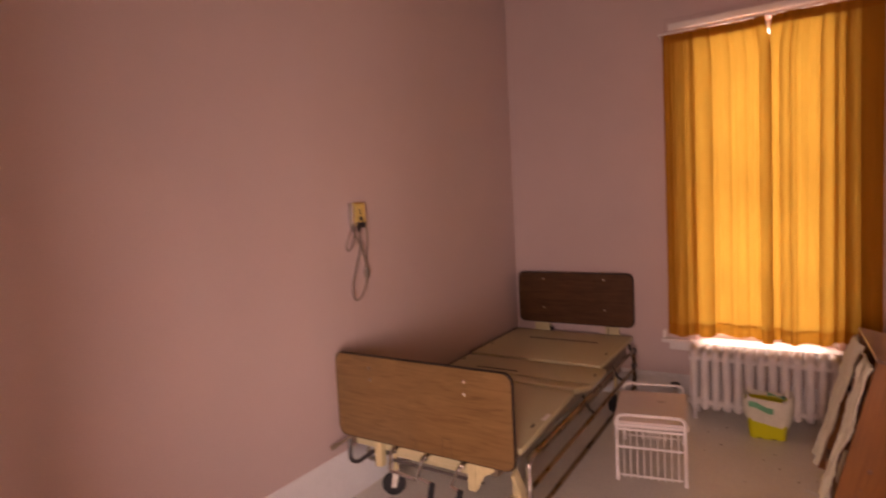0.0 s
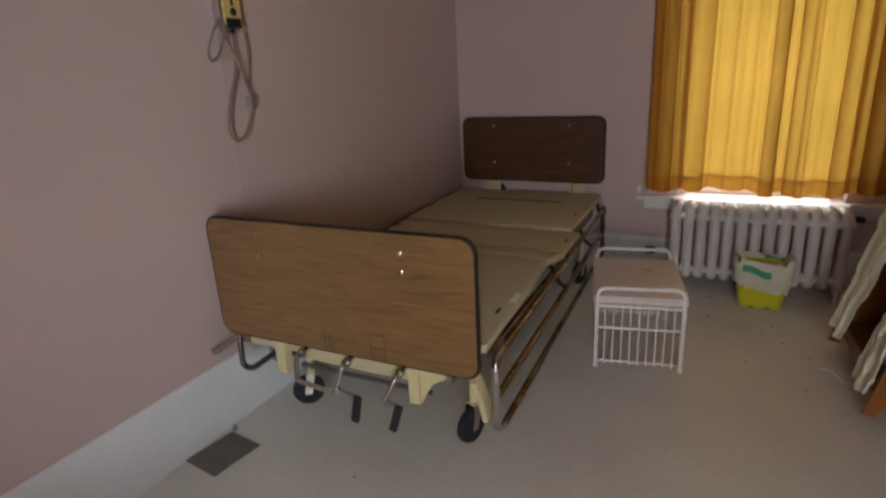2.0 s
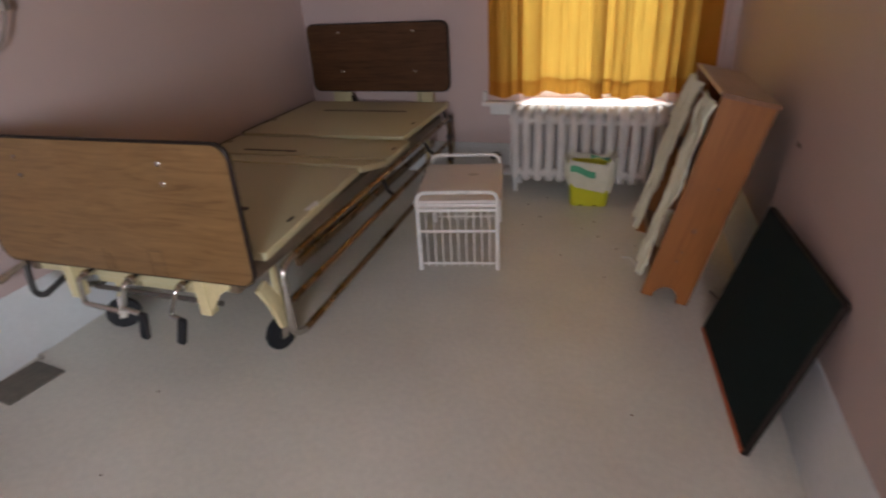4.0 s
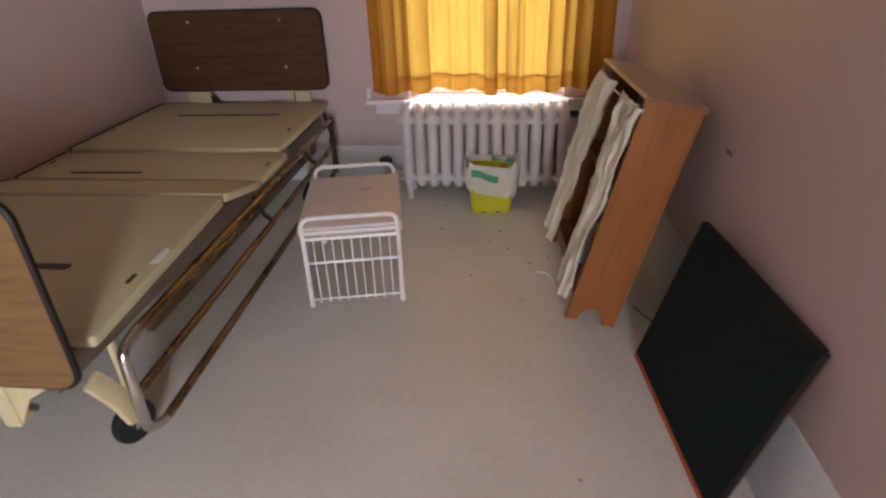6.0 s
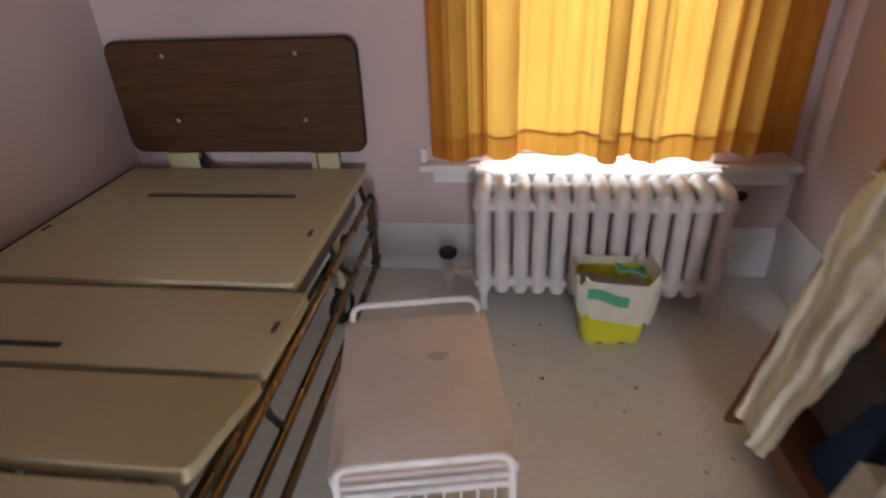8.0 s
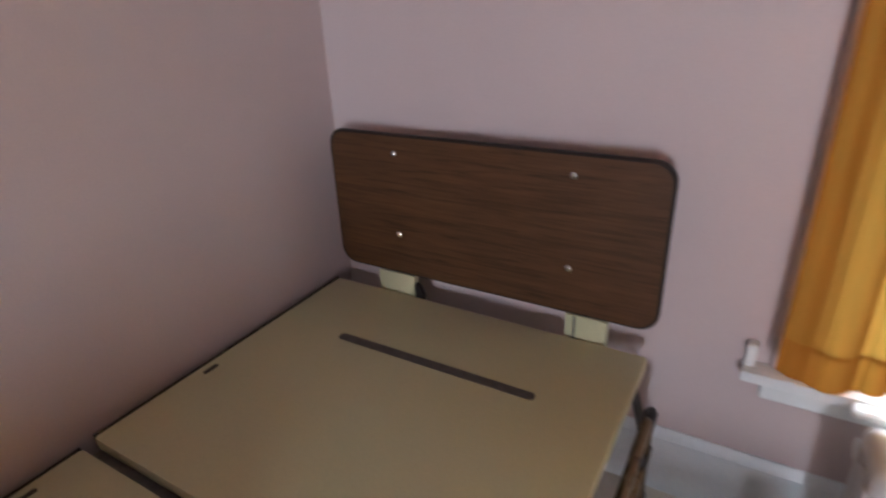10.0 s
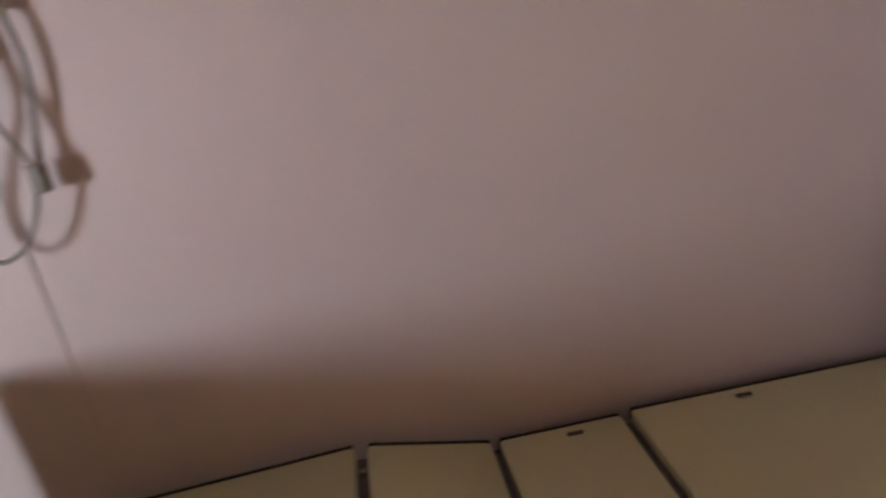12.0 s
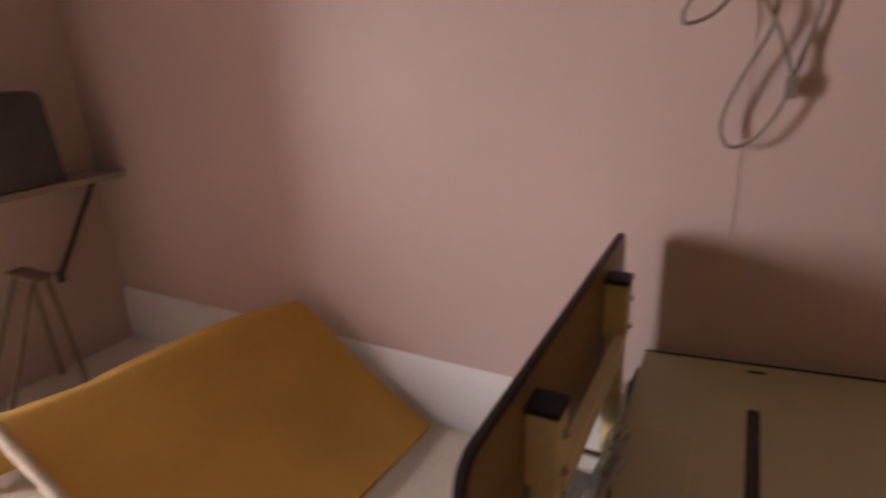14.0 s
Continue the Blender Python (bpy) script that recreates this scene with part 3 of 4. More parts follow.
# frame under the deck
for bx in (0.105, 0.915):
    part("side_beam", box(bx - 0.018, bx + 0.018, 2.07, 4.14, 0.34, 0.40, 0.006, seg=2), M_BROWN, BED, world=True)
    part("lift_beam", box(bx - 0.012, bx + 0.012, 2.42, 4.02, 0.25, 0.285, 0.004), M_BRONZE, BED, world=True)
for by in (2.10, 2.95, 4.10):
    part("cross_beam", box(0.105, 0.915, by - 0.02, by + 0.02, 0.335, 0.385, 0.005), M_DECK, BED, world=True)
for bx in (0.29, 0.815):
    post = part("foot_post", box(bx - 0.020, bx + 0.020, 2.040, 2.080, 0.265, 0.640, 0.005, seg=2), M_CREAM, BED, "cream square post bolted to the footboard", world=True)
    part("sleeve", box(bx - 0.027, bx + 0.027, 2.034, 2.086, 0.640, 0.772, 0.006, seg=2), M_CREAM, post, world=True)
    part("post_cap", box(bx - 0.029, bx + 0.029, 2.0335, 2.088, 0.772, 0.786, 0.005, seg=2), M_DARK, post, "black plastic cap", world=True)
    for bz in (0.665, 0.735):
        part("bolt", lathe([(0.009, 0.0), (0.009, 0.005), (0.005, 0.006), (0.0045, 0.010), (0.0005, 0.0105)], (bx, 2.086, bz), "y", 8), M_CHROME, post, world=True)
for px0, px1 in ((0.196, 0.321), (0.766, 0.872)):
    part("head_post", box(px0, px1, 4.191, 4.214, 0.36, 0.533, 0.006, seg=2), M_DECK, BED, world=True)
part("head_clip", prism([(0.322, 0.512), (0.334, 0.508), (0.352, 0.476), (0.346, 0.445), (0.322, 0.445)], "y", 4.188, 4.206, 0.003), M_EDGE, BED, "dark rounded clip", world=True)
part("post_seam", box(0.788, 0.794, 4.188, 4.1905, 0.40, 0.531), M_STRAP, BED, world=True)
part("brace", box(0.311, 0.794, 2.062, 2.088, 0.603, 0.650, 0.006, seg=2), M_CREAM, BED, "cream steel brace between the posts", world=True)


def caster(cx, cy, turn):
    m = Matrix.Translation((cx, cy, 0)) @ Matrix.Rotation(radians(turn), 4, "Z")
    own = lathe([(0.018, -0.013), (0.045, -0.014), (0.060, -0.013), (0.063, -0.006), (0.063, 0.006), (0.060, 0.013), (0.045, 0.014), (0.018, 0.013)], (0, 0, 0.063), "x", 24)
    own.transform(m)
    w = part("caster", own, M_DARK, BED, "black rubber caster wheel", world=True)
    own = lathe([(0.008, -0.018), (0.020, -0.017), (0.020, 0.017), (0.008, 0.018)], (0, 0, 0.063), "x", 16)
    own.transform(m)
    part("hub", own, M_IRON, w, world=True)
    for s in (-1, 1):
        own = prism([(-0.016, 0.05), (0.012, 0.05), (0.034, 0.145), (-0.002, 0.145)], "x", s * 0.021 - 0.002, s * 0.021 + 0.002)
        own.transform(m)
        part("fork", own, M_CHROME, w, world=True)
    own = box(-0.023, 0.023, -0.002, 0.034, 0.143, 0.150, 0.002)
    lathe_stem = lathe([(0.013, 0.15), (0.013, 0.345)], (0, 0.016, 0), sides=12)
    own = join(own, lathe_stem)
    own.transform(m)
    part("stem", own, M_CREAM, w, world=True)


caster(0.90, 2.27, -18)
caster(0.205, 2.255, -52)
caster(0.185, 3.98, 30)
caster(0.915, 3.88, -20)


def crank(cx, knee, end, grip):
    """A shaft under the footboard, a flat arm down to the knee, a handle bar and, where it has one, a black grip."""
    p = part("crank", tube(round_path([(cx, 2.10, 0.392), (cx, 1.972, 0.392), (knee, 1.966, 0.306), (end, 1.952, 0.304)], 0.014), 0.0085, 10), M_CHROME, BED, "chrome crank arm", world=True)
    part("collar", lathe([(0.013, -0.012), (0.015, -0.008), (0.015, 0.008), (0.013, 0.012)], (cx, 2.0, 0.392), "y", 12), M_CHROME, p, world=True)
    if grip:
        own = box(-0.0125, 0.0125, -0.008, 0.008, -0.085, 0.008, 0.005, seg=2)
        own.transform(Matrix.Translation((end, 1.948, 0.304)) @ Matrix.Rotation(radians(grip), 4, "Y"))
        part("grip", own, M_DARK, p, "black plastic grip", world=True)


crank(0.425, 0.421, 0.575, 0)
crank(0.603, 0.578, 0.668, 12)
crank(0.795, 0.752, 0.812, 18)
part("torsion_bar", tube([(0.36, 2.07, 0.302), (0.86, 2.07, 0.298)], 0.0085, 10), M_STRAP, BED, world=True)
own = prism([(0.836, 0.40), (0.925, 0.40), (0.925, 0.372), (0.88, 0.345), (0.836, 0.272)], "y", 2.044, 2.052, 0.0015, 1)
part("gusset", own, M_CREAM, BED, "cream triangular gusset plate", world=True)
# Tan instead of cream: the shade under the footboard is put into its colour.
part("end_plate", box(0.36, 0.79, 2.085, 2.10, 0.312, 0.40, 0.003), M_DECK, BED, world=True)


def side_rail(xf, xh, y0, y1, side, tube_mat):
    """A lowered rail that runs from xf at the foot to xh at the head."""
    zs = (0.410, 0.274, 0.135)

    def p(y, z):
        return (xf + (xh - xf) * (y - y0) / (y1 - y0), y, z)
    frame_path = [p(y0 + 0.06, zs[0]), p(y1, zs[0]), p(y1, zs[2] + 0.02), p(y1 - 0.03, zs[2]), p(y0 + 0.05, zs[2])]
    rail = part("side_rail", tube(round_path(frame_path, 0.03), 0.0125, 12), tube_mat, BED, "lowered brown lacquered tube side rail", world=True)
    part("rail_bar", tube([p(y0 - 0.01, zs[1]), p(y1, zs[1])], 0.0120, 12), tube_mat, rail, world=True)
    part("rail_end", tube(round_path([p(y0 + 0.065, zs[0]), p(y0 - 0.01, zs[0] - 0.01), p(y0 - 0.014, zs[2] + 0.03), p(y0 + 0.055, zs[2])], 0.03), 0.0134, 12), M_CHROME, rail, "chrome rail end", world=True)
    for ry in (y0 + 0.95, y1 - 0.30):
        a = p(ry, zs[1])
        part("rail_arm", tube([a, (a[0] - side * 0.04, ry + 0.02, 0.29), (a[0] - side * 0.09, ry + 0.06, 0.35)], 0.010, 8), M_IRON, rail, world=True)


side_rail(1.043, 1.010, 2.158, 4.05, 1, M_BRONZE)
side_rail(0.040, 0.040, 2.27, 4.0, -1, M_IRON)
own = prism([(2.06, 0.365), (2.105, 0.378), (2.160, 0.285), (2.192, 0.205), (2.172, 0.172), (2.140, 0.182), (2.112, 0.262)], "x", 0.996, 1.014, 0.005)
part("rail_bracket", own, M_CREAM, BED, "cream steel rail bracket", world=True)
part("hand_loop", tube(round_path([(0.112, 2.045, 0.41), (0.122, 2.028, 0.35), (0.128, 2.02, 0.274), (0.172, 2.02, 0.272), (0.268, 2.045, 0.342)], 0.025), 0.0105, 10), M_IRON, BED, "dark tube loop", world=True)
part("bolt_arm", tube([(0.034, 1.985, 0.330), (0.060, 1.995, 0.345), (0.062, 1.996, 0.346), (0.128, 2.035, 0.392)], 0.013, 10, radii=[0.014, 0.014, 0.010, 0.009]), M_BROWN, BED, world=True)
def crumple(u, v):
    n = noise.noise(Vector((9 * u, 5 * v, 2.0))) * 0.030 + noise.noise(Vector((24 * u, 15 * v, 5.0))) * 0.014
    return (0.36 + 0.36 * u, 2.092 + 0.045 * v + 0.5 * n, 0.440 + 0.075 * math.sin(math.pi * u) * (1 - 0.5 * v) + n)


part("clear_bag", sheet(crumple, 40, 14, 0.0015), M_FILM, BED, "crumpled clear plastic sheet behind the footboard", world=True, smooth=20)
part("tag", box(0.275, 0.335, 2.088, 2.094, 0.425, 0.492, 0.001), M_LABEL, BED, "white paper tag", world=True)
own = box(0.090, 0.240, 2.086, 2.100, 0.420, 0.445, 0.003)
part("latch", own, M_IRON, BED, "dark steel latch at the wall corner", world=True)
SLOPE = math.atan2(0.046, 0.665)
for sx0, sx1, sy0, sy1 in ((0.392, 0.395, 0.022, 0.155), (0.392, 0.62, 0.155, 0.158)):
    own = box(sx0, sx1, sy0, sy1, -0.001, 0.0012)
    own.transform(Matrix.Translation((0, 2.10, 0.474)) @ Matrix.Rotation(SLOPE, 4, "X"))
    part("seam", own, M_CREAM, BED, "pale raised seam of a patch plate", world=True)
for mx0, mx1, mz0, mz1 in ((0.686, 0.689, 0.408, 0.494), (0.736, 0.739, 0.408, 0.494), (0.689, 0.736, 0.491, 0.494), (0.689, 0.736, 0.446, 0.448), (0.512, 0.516, 0.410, 0.485), (0.530, 0.536, 0.408, 0.470), (0.545, 0.548, 0.412, 0.455)):
    part("rub_mark", box(mx0, mx1, 2.0148, 2.0162, mz0, mz1), M_MARK, BED, "dark rubbed mark on the laminate", world=True)


part("rail_post", tube([(1.012, 4.065, 0.12), (1.012, 4.065, 0.425)], 0.009, 6), M_IRON, BED, "dark iron rail post", world=True)
for rz in (0.16, 0.30, 0.40):
    part("rail_clamp", box(0.995, 1.025, 4.03, 4.08, rz - 0.014, rz + 0.014, 0.004), M_IRON, BED, world=True)
part("rail_brace", tube([(0.96, 4.12, 0.43), (1.005, 4.06, 0.34)], 0.010, 6), M_IRON, BED, world=True)


# ---------- white wire bench ----------
def wire_bench():
    W, D, H = 0.340, 0.53, 0.320
    b = thing("wire_bench", pose(1.312, 3.232, 0, 0, 0, 11.0), "low white wire bench with a pale laminate top beside the bed", "bench")
    part("top", prism(round_rect(-W / 2 - 0.018, W / 2 + 0.018, -D / 2 + 0.012, D / 2 - 0.012, 0.012, 3), "z", H - 0.032, H, 0.004), M_TOP, b, "pale scuffed laminate top")
    part("smudge", prism([(0.050 + 0.026 * math.cos(k) * (1 + 0.3 * math.sin(3 * k)), 0.085 + 0.018 * math.sin(k)) for k in [2 * math.pi * i / 14 for i in range(14)]], "z", H - 0.0004, H + 0.0006), M_SMUDGE, b, "greyish smudge on the laminate")
    for s in (-1, 1):
        y = s * D / 2
        e = part("end_frame", tube(round_path([(-W / 2, y, 0.004), (-W / 2, y, H + 0.042), (W / 2, y, H + 0.042), (W / 2, y, 0.004)], 0.04), 0.0085, 10), M_WIRE, b)
        for z in (H - 0.012, H - 0.038, 0.185, 0.03):
            part("cross_bar", tube([(-W / 2, y, z), (W / 2, y, z)], 0.0072 if z == H - 0.038 else (0.0055 if z > 0.1 else 0.004), 8), M_WIRE, e)
        for i in range(9):
            x = -W / 2 + W * (i + 1) / 10
            part("wire", tube([(x, y - s * 0.003, H - 0.038), (x, y - s * 0.003, 0.012)], 0.0028, 6), M_WIRE, e)
        for x in (-W / 2, W / 2):
            part("rubber_foot", lathe([(0.011, 0.0), (0.011, 0.02)], (x, y, 0), sides=10), M_WIRE, e)
    for x in (-W / 2, W / 2):
        for z in (H - 0.038,):
            part("side_bar", tube([(x, -D / 2, z), (x, D / 2, z)], 0.0055, 8), M_WIRE, b)


wire_bench()


# ---------- waste bin ----------
def waste_bin():
    b = thing("waste_bin", pose(1.85, 3.875, 0, 0, 0, 3), "yellow plastic waste bin lined with a printed white bag", "bin")

    def ring(z, sx, sy, r, wob=0.0, ph=0.0, tilt=0.0):
        pts = round_rect(-sx / 2, sx / 2, -sy / 2, sy / 2, r, 6)
        return [(u * (1 + wob * math.sin(3.1 * k + ph)), v * (1 + wob * math.sin(2.3 * k + ph)), z + tilt * u + wob * 0.35 * math.sin(1.7 * k + ph)) for k, (u, v) in enumerate(pts)]
    part("bucket", loft([ring(0, 0.19, 0.13, 0.03), ring(0.012, 0.198, 0.138, 0.03), ring(0.13, 0.222, 0.158, 0.035), ring(0.225, 0.24, 0.17, 0.035), ring(0.225, 0.23, 0.16, 0.035), ring(0.02, 0.19, 0.13, 0.03)]), M_YELLOW, b, "lime yellow plastic bucket")
    part("bag", loft([ring(0.108, 0.236, 0.172, 0.04, 0.035, 1, -0.17), ring(0.145, 0.252, 0.184, 0.04, 0.03, 2, -0.12), ring(0.20, 0.268, 0.196, 0.04, 0.03, 3, -0.04), ring(0.250, 0.272, 0.197, 0.04, 0.05, 0.4), ring(0.262, 0.262, 0.188, 0.04, 0.06, 0.4), ring(0.23, 0.236, 0.168, 0.04, 0.02, 0.4), ring(0.10, 0.19, 0.13, 0.03, 0.02, 2)], False, True), M_BAG, b, "crumpled white bag liner", smooth=60)
    part("print", sheet(lambda u, v: (-0.10 + 0.13 * u, -0.106 - 0.003 * math.sin(5 * u), 0.190 + 0.035 * v + 0.018 * math.sin(4 * u + 1)), 12, 3, 0.002), M_GREEN, b, "green print on the bag")
    for fx in (-0.04, 0.035):
        part("foot_slot", box(fx - 0.012, fx + 0.012, -0.0685, -0.0655, 0.002, 0.008), M_DARK, b)
    part("print", sheet(lambda u, v: (0.0 + 0.095 * u, -0.045 + 0.055 * v, 0.262 + 0.012 * math.sin(4 * u + 2 * v)), 12, 4, 0.004), M_GREEN, b, "green print on the folded bag edge")


waste_bin()


# ---------- leaning bookcase with curtains ----------
def bookcase():
    W, D, H = 0.61, 0.174, 0.766
    b = thing("bookcase", pose(2.290, 2.852, 0, 0, 13.4, 2.0), "small orange pine bookcase with cream curtains, leaning against the wall", "bookcase")

    def side(y0, y1):
        arch = [(-D / 2 + 0.045 * math.cos(a), 0.055 * math.sin(a)) for a in [math.pi * k / 10 for k in range(11)]]
        outline = [(-D, 0), *reversed([(u, v) for u, v in arch]), (0, 0), (0, H), (-D, H)]
        return prism(outline, "y", y0, y1, 0.002, 1)
    part("side_panel", side(0, 0.02), M_PINE, b, "knotty orange pine side with an arched foot")
    part("side_panel", side(W - 0.02, W), M_PINE, b, "knotty orange pine side with an arched foot")
    part("top", box(-D - 0.004, 0.006, -0.005, W + 0.005, H, H + 0.013, 0.003), M_PINE_TOP, b)
    for z in (0.10, 0.46):
        part("shelf", box(-D + 0.012, -0.008, 0.02, W - 0.02, z, z + 0.018, 0.002), M_SHELF, b)
    part("end_band", box(-D - 0.003, 0.005, -0.008, -0.0052, H - 0.002, H + 0.014, 0.001), M_SHELF, b, "dark end band of the top board")
    part("back_panel", box(-0.008, -0.003, 0.02, W - 0.02, 0.10, H), M_GREY, b, "grey hardboard back")
    part("toe_board", box(-D + 0.016, -D + 0.03, 0.02, W - 0.02, 0.065, 0.10, 0.002), M_SHELF, b)
    for ky, kz, kr in ((0.0, 0.30, 0.011), (0.0, 0.17, 0.006), (0.0, 0.21, 0.005), (0.0, 0.47, 0.006)):
        part("knot", lathe([(kr, -0.0012), (kr * 0.8, -0.0022), (0.0005, -0.0026)], (-0.085 + 0.11 * (kz - 0.3), ky + 0.001, kz), "y", 12), M_SHELF, b, "dark wood knot")
    part("cord", tube([(-D - 0.006, 0.0, H - 0.035), (-D - 0.008, W / 2, H - 0.045), (-D - 0.006, W, H - 0.035)], 0.003, 6), M_WHITE, b, "white curtain cord")

    def drape(y0, y1, b0, b1, seed, low):
        def fn(u, v):
            z = low + (H - 0.022 - low) * v
            y = (y0 + (y1 - y0) * u) * v + (b0 + (b1 - b0) * u) * (1 - v)
            x = -D - 0.018 - 0.006 * math.sin(14 * u + seed + 1.2 * v) - 0.005 * math.sin(27 * u + 2 * seed - 3 * v) - 0.008 * math.sin(math.pi * u) - 0.010 * (1 - v)
            x += 0.010 * max(0.0, v - 0.93) / 0.07
            x -= 0.014 * noise.noise(Vector((3.5 * u + seed, 4.5 * v, seed))) + 0.008 * noise.noise(Vector((9 * u, 7 * v, 3 * seed))) + 0.0045 * noise.noise(Vector((10 * u, 30 * v, seed))) + 0.001 * noise.noise(Vector((30 * u, 70 * v, seed)))
            y += 0.016 * noise.noise(Vector((seed, 4.5 * v, 2 * u))) + 0.006 * noise.noise(Vector((seed + 9, 15 * v, 2 * u)))
            return (x, y, z + 0.010 * math.sin(7 * u + seed) * (1 - v))
        return sheet(fn, 60, 110, 0.0015)
    part("curtain", drape(-0.034, 0.212, -0.022, 0.110, 1.0, 0.075), M_CREAM_CLOTH, b, "creased cream cotton curtain", smooth=180)
    part("curtain", drape(0.335, 0.618, 0.385, 0.545, 2.6, 0.090), M_CREAM_CLOTH, b, "creased cream cotton curtain", smooth=180)
    bm = sheet(lambda u, v: (-0.025 - 0.085 * u, 0.285 + 0.11 * v, 0.119 + 0.25 * math.sin(math.pi * u) ** 0.5 * math.sin(math.pi * v) ** 0.5 + 0.012 * math.sin(17 * u + 11 * v)), 16, 16)
    return bm


stuff_shape = bookcase()
bag = solid("folded_clothes", stuff_shape, M_BLUE, "dark blue folded cloth on the bookcase shelf", "clothes", smooth=60)
bag.matrix_basis = placed(pose(2.290, 2.852, 0, 0, 13.4, 2.0))

towel = solid("folded_towel", box(-0.150, -0.04, 0.19, 0.255, 0.119, 0.27, 0.018, seg=3), M_BAG, "folded off-white towel on the lower bookcase shelf", "towel")
towel.matrix_basis = placed(pose(2.290, 2.852, 0, 0, 13.4, 2.0))

# ---------- chalkboard ----------
CB = thing("chalkboard", pose(2.360, 2.408, 0.0, 0, 15.8, 4.3), "dark green chalkboard with a red wood edge leaning on the wall", "chalkboard")
part("panel", box(-0.008, 0.008, -0.290, 0.290, 0.014, 0.489, 0.002), M_BOARD, CB)
part("edge", box(-0.012, 0.010, -0.292, 0.292, 0.001, 0.013, 0.002), M_RED, CB, "red-orange wooden edge")
for s in (-1, 1):
    part("edge", box(-0.009, 0.009, s * 0.2945 - 0.0035, s * 0.2945 + 0.0035, 0.002, 0.491, 0.002), M_EDGE, CB)
part("edge", box(-0.009, 0.009, -0.290, 0.290, 0.4895, 0.496, 0.002), M_EDGE, CB)

# ---------- nurse-call box and cord ----------
NC = thing("call_box", pose(0.0, 2.312, 1.49), "ivory wall call box with a hanging looped cord", "call box")
part("body", box(0.001, 0.035, 2.262, 2.362, 1.425, 1.56, 0.006, seg=2), M_CHROME, NC, "brushed steel housing", world=True)
f = part("face_plate", box(0.034, 0.041, 2.275, 2.356, 1.43, 1.553, 0.002), M_IVORY, NC, "yellowed ivory face plate", world=True)
part("button", lathe([(0.013, 0.0), (0.013, 0.006), (0.010, 0.008)], (0.04, 2.315, 1.475), "x", 16), M_DARK, f, world=True)
part("mark", box(0.0405, 0.0418, 2.309, 2.321, 1.495, 1.525), M_DARK, f, world=True)
part("jack", box(0.036, 0.046, 2.278, 2.345, 1.424, 1.455, 0.002), M_DARK, NC, "dark cord socket", world=True)
part("plug", lathe([(0.007, 1.405), (0.010, 1.412), (0.010, 1.43)], (0.03, 2.308, 0), sides=12), M_DARK, NC, world=True)
hanging = [(0.030, 2.308, 1.440), (0.034, 2.302, 1.358), (0.035, 2.295, 1.292), (0.035, 2.258, 1.211), (0.035, 2.229, 1.138), (0.036, 2.221, 1.08), (0.038, 2.245, 1.042), (0.038, 2.289, 1.059), (0.036, 2.325, 1.11), (0.034, 2.344, 1.159), (0.034, 2.349, 1.195),
           (0.038, 2.328, 1.256), (0.042, 2.308, 1.302), (0.044, 2.272, 1.366), (0.046, 2.246, 1.411), (0.052, 2.236, 1.438), (0.066, 2.222, 1.446), (0.088, 2.168, 1.404), (0.098, 2.128, 1.348), (0.100, 2.127, 1.320), (0.094, 2.144, 1.316), (0.080, 2.186, 1.335), (0.062, 2.234, 1.392), (0.050, 2.256, 1.426), (0.042, 2.262, 1.445)]
part("cord", tube(smooth_path(hanging, 8), 0.0045, 8), M_CORD, NC, "grey-brown looped cord", world=True)
drop = [(0.022, 2.366, 1.50), (0.020, 2.374, 1.46), (0.018, 2.385, 1.353), (0.018, 2.368, 1.263), (0.022, 2.352, 1.185)]
part("cord", tube(smooth_path(drop, 8), 0.005, 8), M_CORD, NC, "grey-brown hanging cord", world=True)
part("clip", box(0.016, 0.040, 2.338, 2.362, 1.150, 1.198, 0.003), M_CORD, NC, world=True)
solid("raceway", box(0.0005, 0.0022, 2.262, 2.272, 0.26, 1.425, 0.0005), M_WALL, "thin painted cable strip running down the wall", "trim", "structure")

# ---------- floor register, debris, cords ----------
REG = solid("floor_mat", prism(round_rect(-0.08, 0.08, -0.095, 0.095, 0.004, 2), "z", 0.0005, 0.006, 0.001), M_GRILLE, "square grey-brown floor plate beside the baseboard", "floor plate")
REG.matrix_basis = placed(pose(0.118, 1.877, 0, 0, 0, -8))
rnd = random.Random(5)


def flake(x, y, size, material, name, label):
    pts = []
    k0 = rnd.uniform(0, 6)
    for k in range(7):
        a = k0 + 2 * math.pi * k / 7
        r = size * rnd.uniform(0.35, 0.75)
        pts.append((x + r * math.cos(a), y + 0.6 * r * math.sin(a)))
    solid(name, prism(pts, "z", 0.0004, 0.0025), material, label, "debris", group="debris on the floor")


for x, y, s, pale in ((1.56, 3.86, 0.02, 1), (1.62, 3.9, 0.012, 0), (1.53, 3.78, 0.010, 0), (2.05, 3.83, 0.02, 1), (1.62, 3.62, 0.012, 0), (1.93, 3.42, 0.012, 0), (1.78, 3.19, 0.008, 0), (2.02, 3.3, 0.010, 0), (1.98, 3.02, 0.007, 0), (2.1, 3.35, 0.008, 0), (1.85, 3.5, 0.009, 0), (1.55, 3.5, 0.008, 0), (2.14, 3.78, 0.022, 1), (0.62, 1.95, 0.007, 0), (0.72, 1.62, 0.006, 0), (1.9, 3.6, 0.010, 0), (2.1, 2.2, 0.007, 0)):
    flake(x, y, s, M_CHIP if pale else M_DEBRIS, "paint_flake" if pale else "debris_crumb", "pale flake of paint lying on the floor" if pale else "brown crumb of debris lying on the floor")
solid("loose_bolt", lathe([(0.010, 0.0), (0.010, 0.012), (0.005, 0.014), (0.005, 0.022)], (0.05, 2.0, 0.0), sides=8), M_CHROME, "small bright metal bolt standing by the baseboard", "bolt")
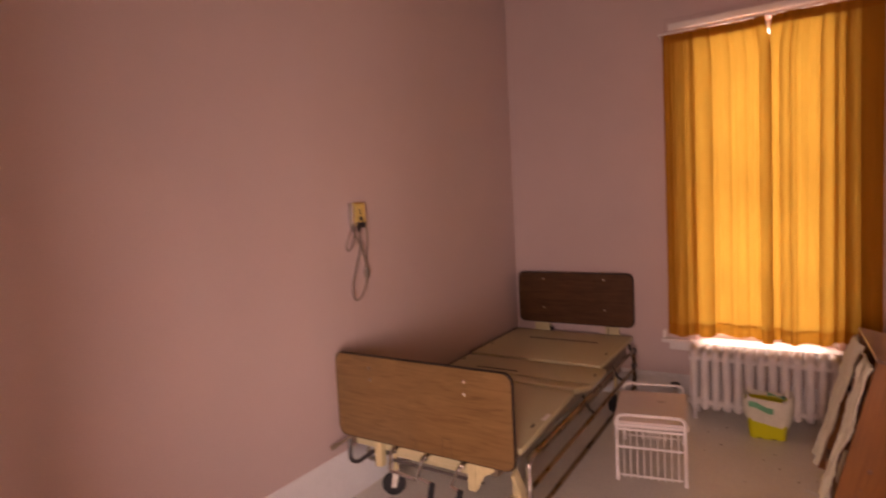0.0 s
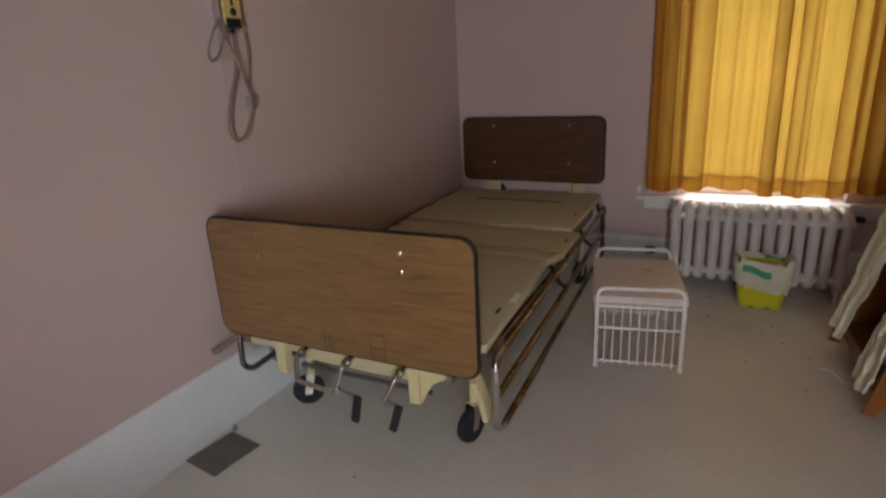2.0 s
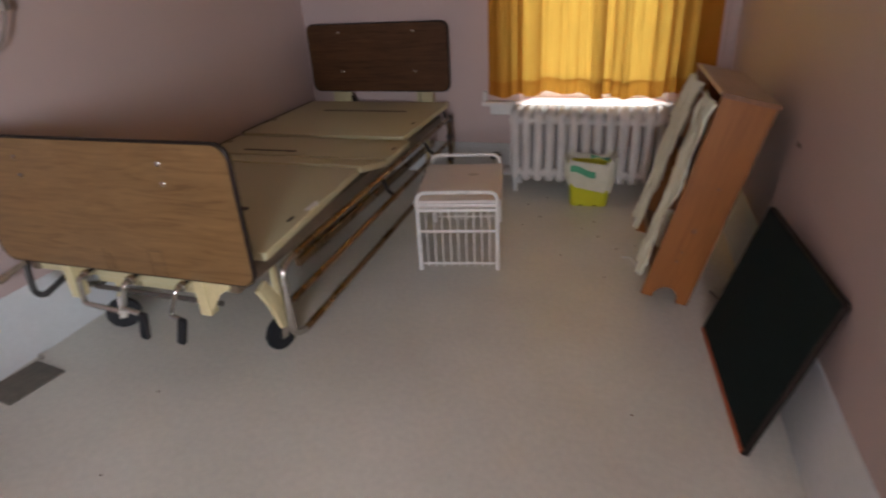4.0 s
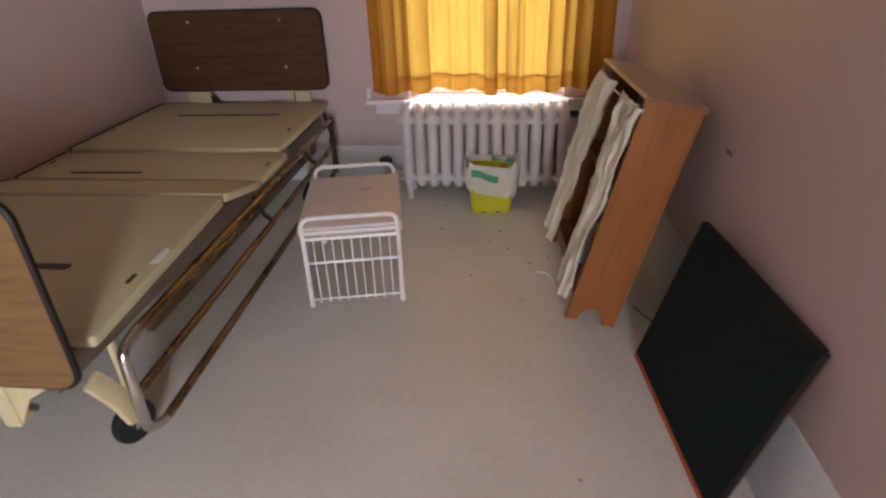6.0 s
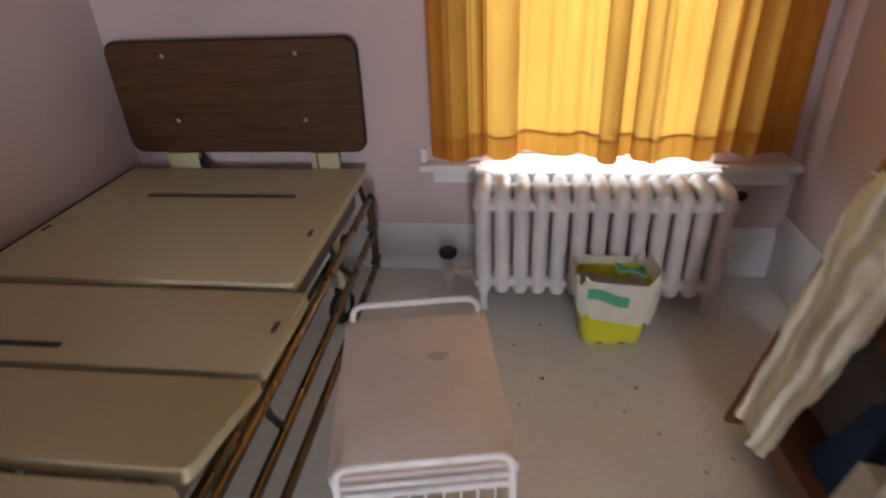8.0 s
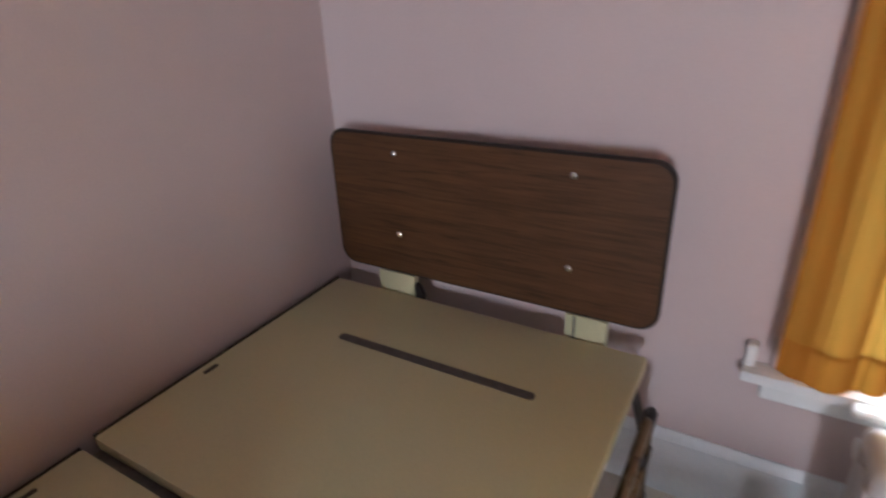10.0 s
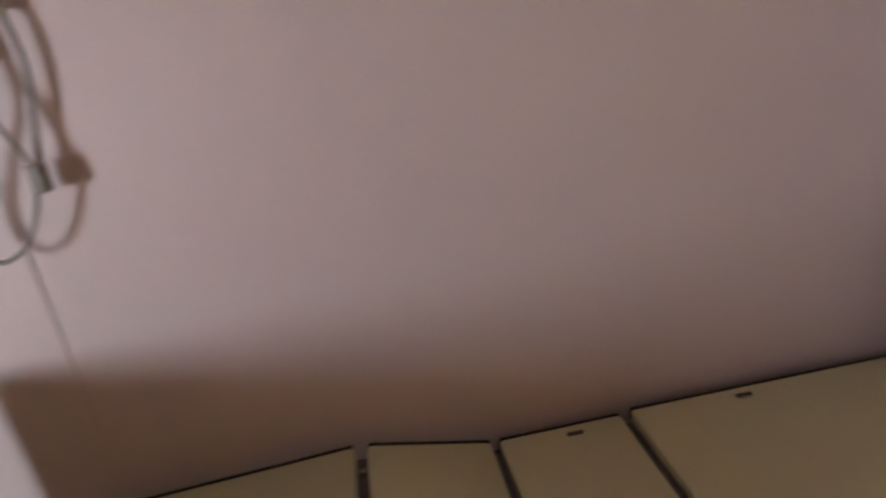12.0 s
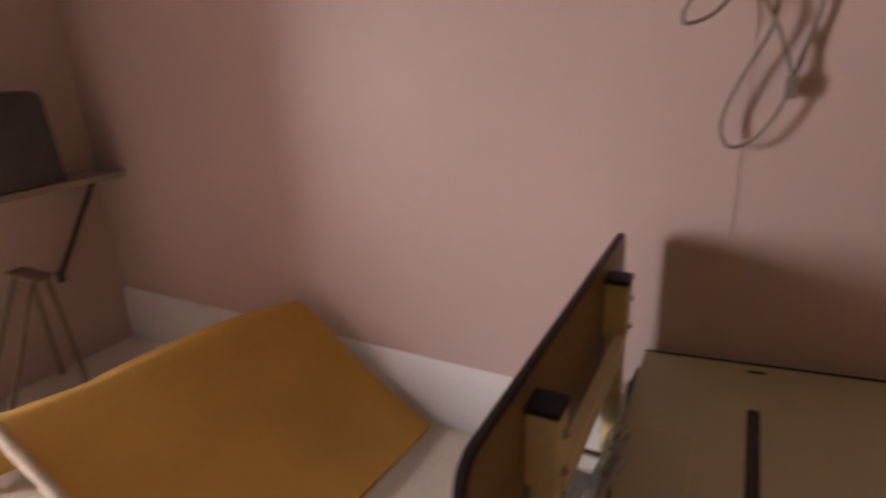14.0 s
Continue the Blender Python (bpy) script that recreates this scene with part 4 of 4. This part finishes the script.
solid("loose_cable", tube(smooth_path([(2.045, 3.22, 0.005), (2.08, 3.215, 0.005), (2.10, 3.18, 0.005), (2.118, 3.12, 0.005)], 6), 0.004, 6), M_WHITE, "thin white cord lying in front of the bookcase", "cord")
solid("loose_cable", tube(smooth_path([(2.385, 2.98, 0.005), (2.41, 2.92, 0.005), (2.44, 2.865, 0.005), (2.455, 2.78, 0.005)], 6), 0.004, 6), M_CORD, "thin brown cord lying along the baseboard", "cord")
solid("wall_scuff", box(RX - 0.003, RX - 0.0006, 2.765, 2.81, 0.645, 0.66, 0.001), M_CORD, "small brown scuff patch on the pink wall", "scuff", "structure")


# ---------- door end of the room ----------
def foam_pad():
    def fn(u, v):
        # u across the room, v from the floor edge up to the ridge and over
        x = 0.065 + 0.90 * u
        ry, rz = 0.87 - 0.30 * u, 0.395 + 0.055 * math.sin(math.pi * min(1.0, 0.15 + 1.1 * u))
        if v < 0.72:
            k = v / 0.72
            y = 1.41 - 0.06 * u + (ry - 1.41 + 0.06 * u) * k
            z = 0.03 + (rz - 0.03) * k ** 1.25
        else:
            k = (v - 0.72) / 0.28
            y = ry - 0.36 * k
            z = rz - (rz - 0.05) * k ** 1.4
        z += 0.008 * math.sin(5 * u + 4 * v)
        return (x, y, z)
    pad = thing("foam_pad", pose(0.45, 1.1, 0), "ochre yellow foam pad slumped on the floor by the wall", "foam pad")
    part("slab", sheet(fn, 24, 30, 0.03), M_FOAM, pad, smooth=60, world=True)
    part("edge_binding", tube([Vector(fn(1.0, v / 20)) + Vector((0.006, 0, -0.012)) for v in range(0, 21)], 0.017, 8), M_BINDING, pad, "pale cloth edge binding", world=True)


foam_pad()
SH = thing("wall_shelf", pose(0.4, SY, 0.8), "grey painted wall shelf on dark diagonal brackets", "shelf")
part("board", box(0.004, 0.95, SY + 0.001, -0.105, 0.818, 0.845, 0.003), M_SHELFGREY, SH, world=True)
for sx in (0.11, 0.62):
    part("bracket", tube([(sx + 0.165, SY + 0.016, 0.42), (sx - 0.01, -0.19, 0.820)], 0.012, 6), M_IRON, SH, "dark iron bracket", world=True)
    part("bracket_foot", box(sx + 0.151, sx + 0.179, SY + 0.001, SY + 0.022, 0.39, 0.44, 0.002), M_IRON, SH, world=True)
TV = thing("dark_box", pose(0.5, -0.2, 0.845), "dark grey plastic box standing on the wall shelf", "box")
part("shell", prism([(0.235, 0.846), (0.80, 0.846), (0.80, 1.20), (0.275, 1.20), (0.250, 1.18)], "y", -0.30, -0.125, 0.012), M_TV, TV, world=True)
ST = thing("folding_stand", pose(0.55, -0.15, 0), "dark wooden folding stand under the wall shelf", "stand")
for a, b2 in (((0.40, -0.08, 0.012), (0.43, -0.10, 0.51)), ((0.70, -0.08, 0.012), (0.48, -0.10, 0.51)), ((0.40, -0.26, 0.012), (0.43, -0.22, 0.51)), ((0.70, -0.26, 0.012), (0.48, -0.22, 0.51))):
    part("leg", tube([a, b2], 0.012, 6), M_BROWN, ST, world=True)
part("top_bar", box(0.42, 0.49, -0.26, -0.06, 0.505, 0.525, 0.004), M_BROWN, ST, world=True)
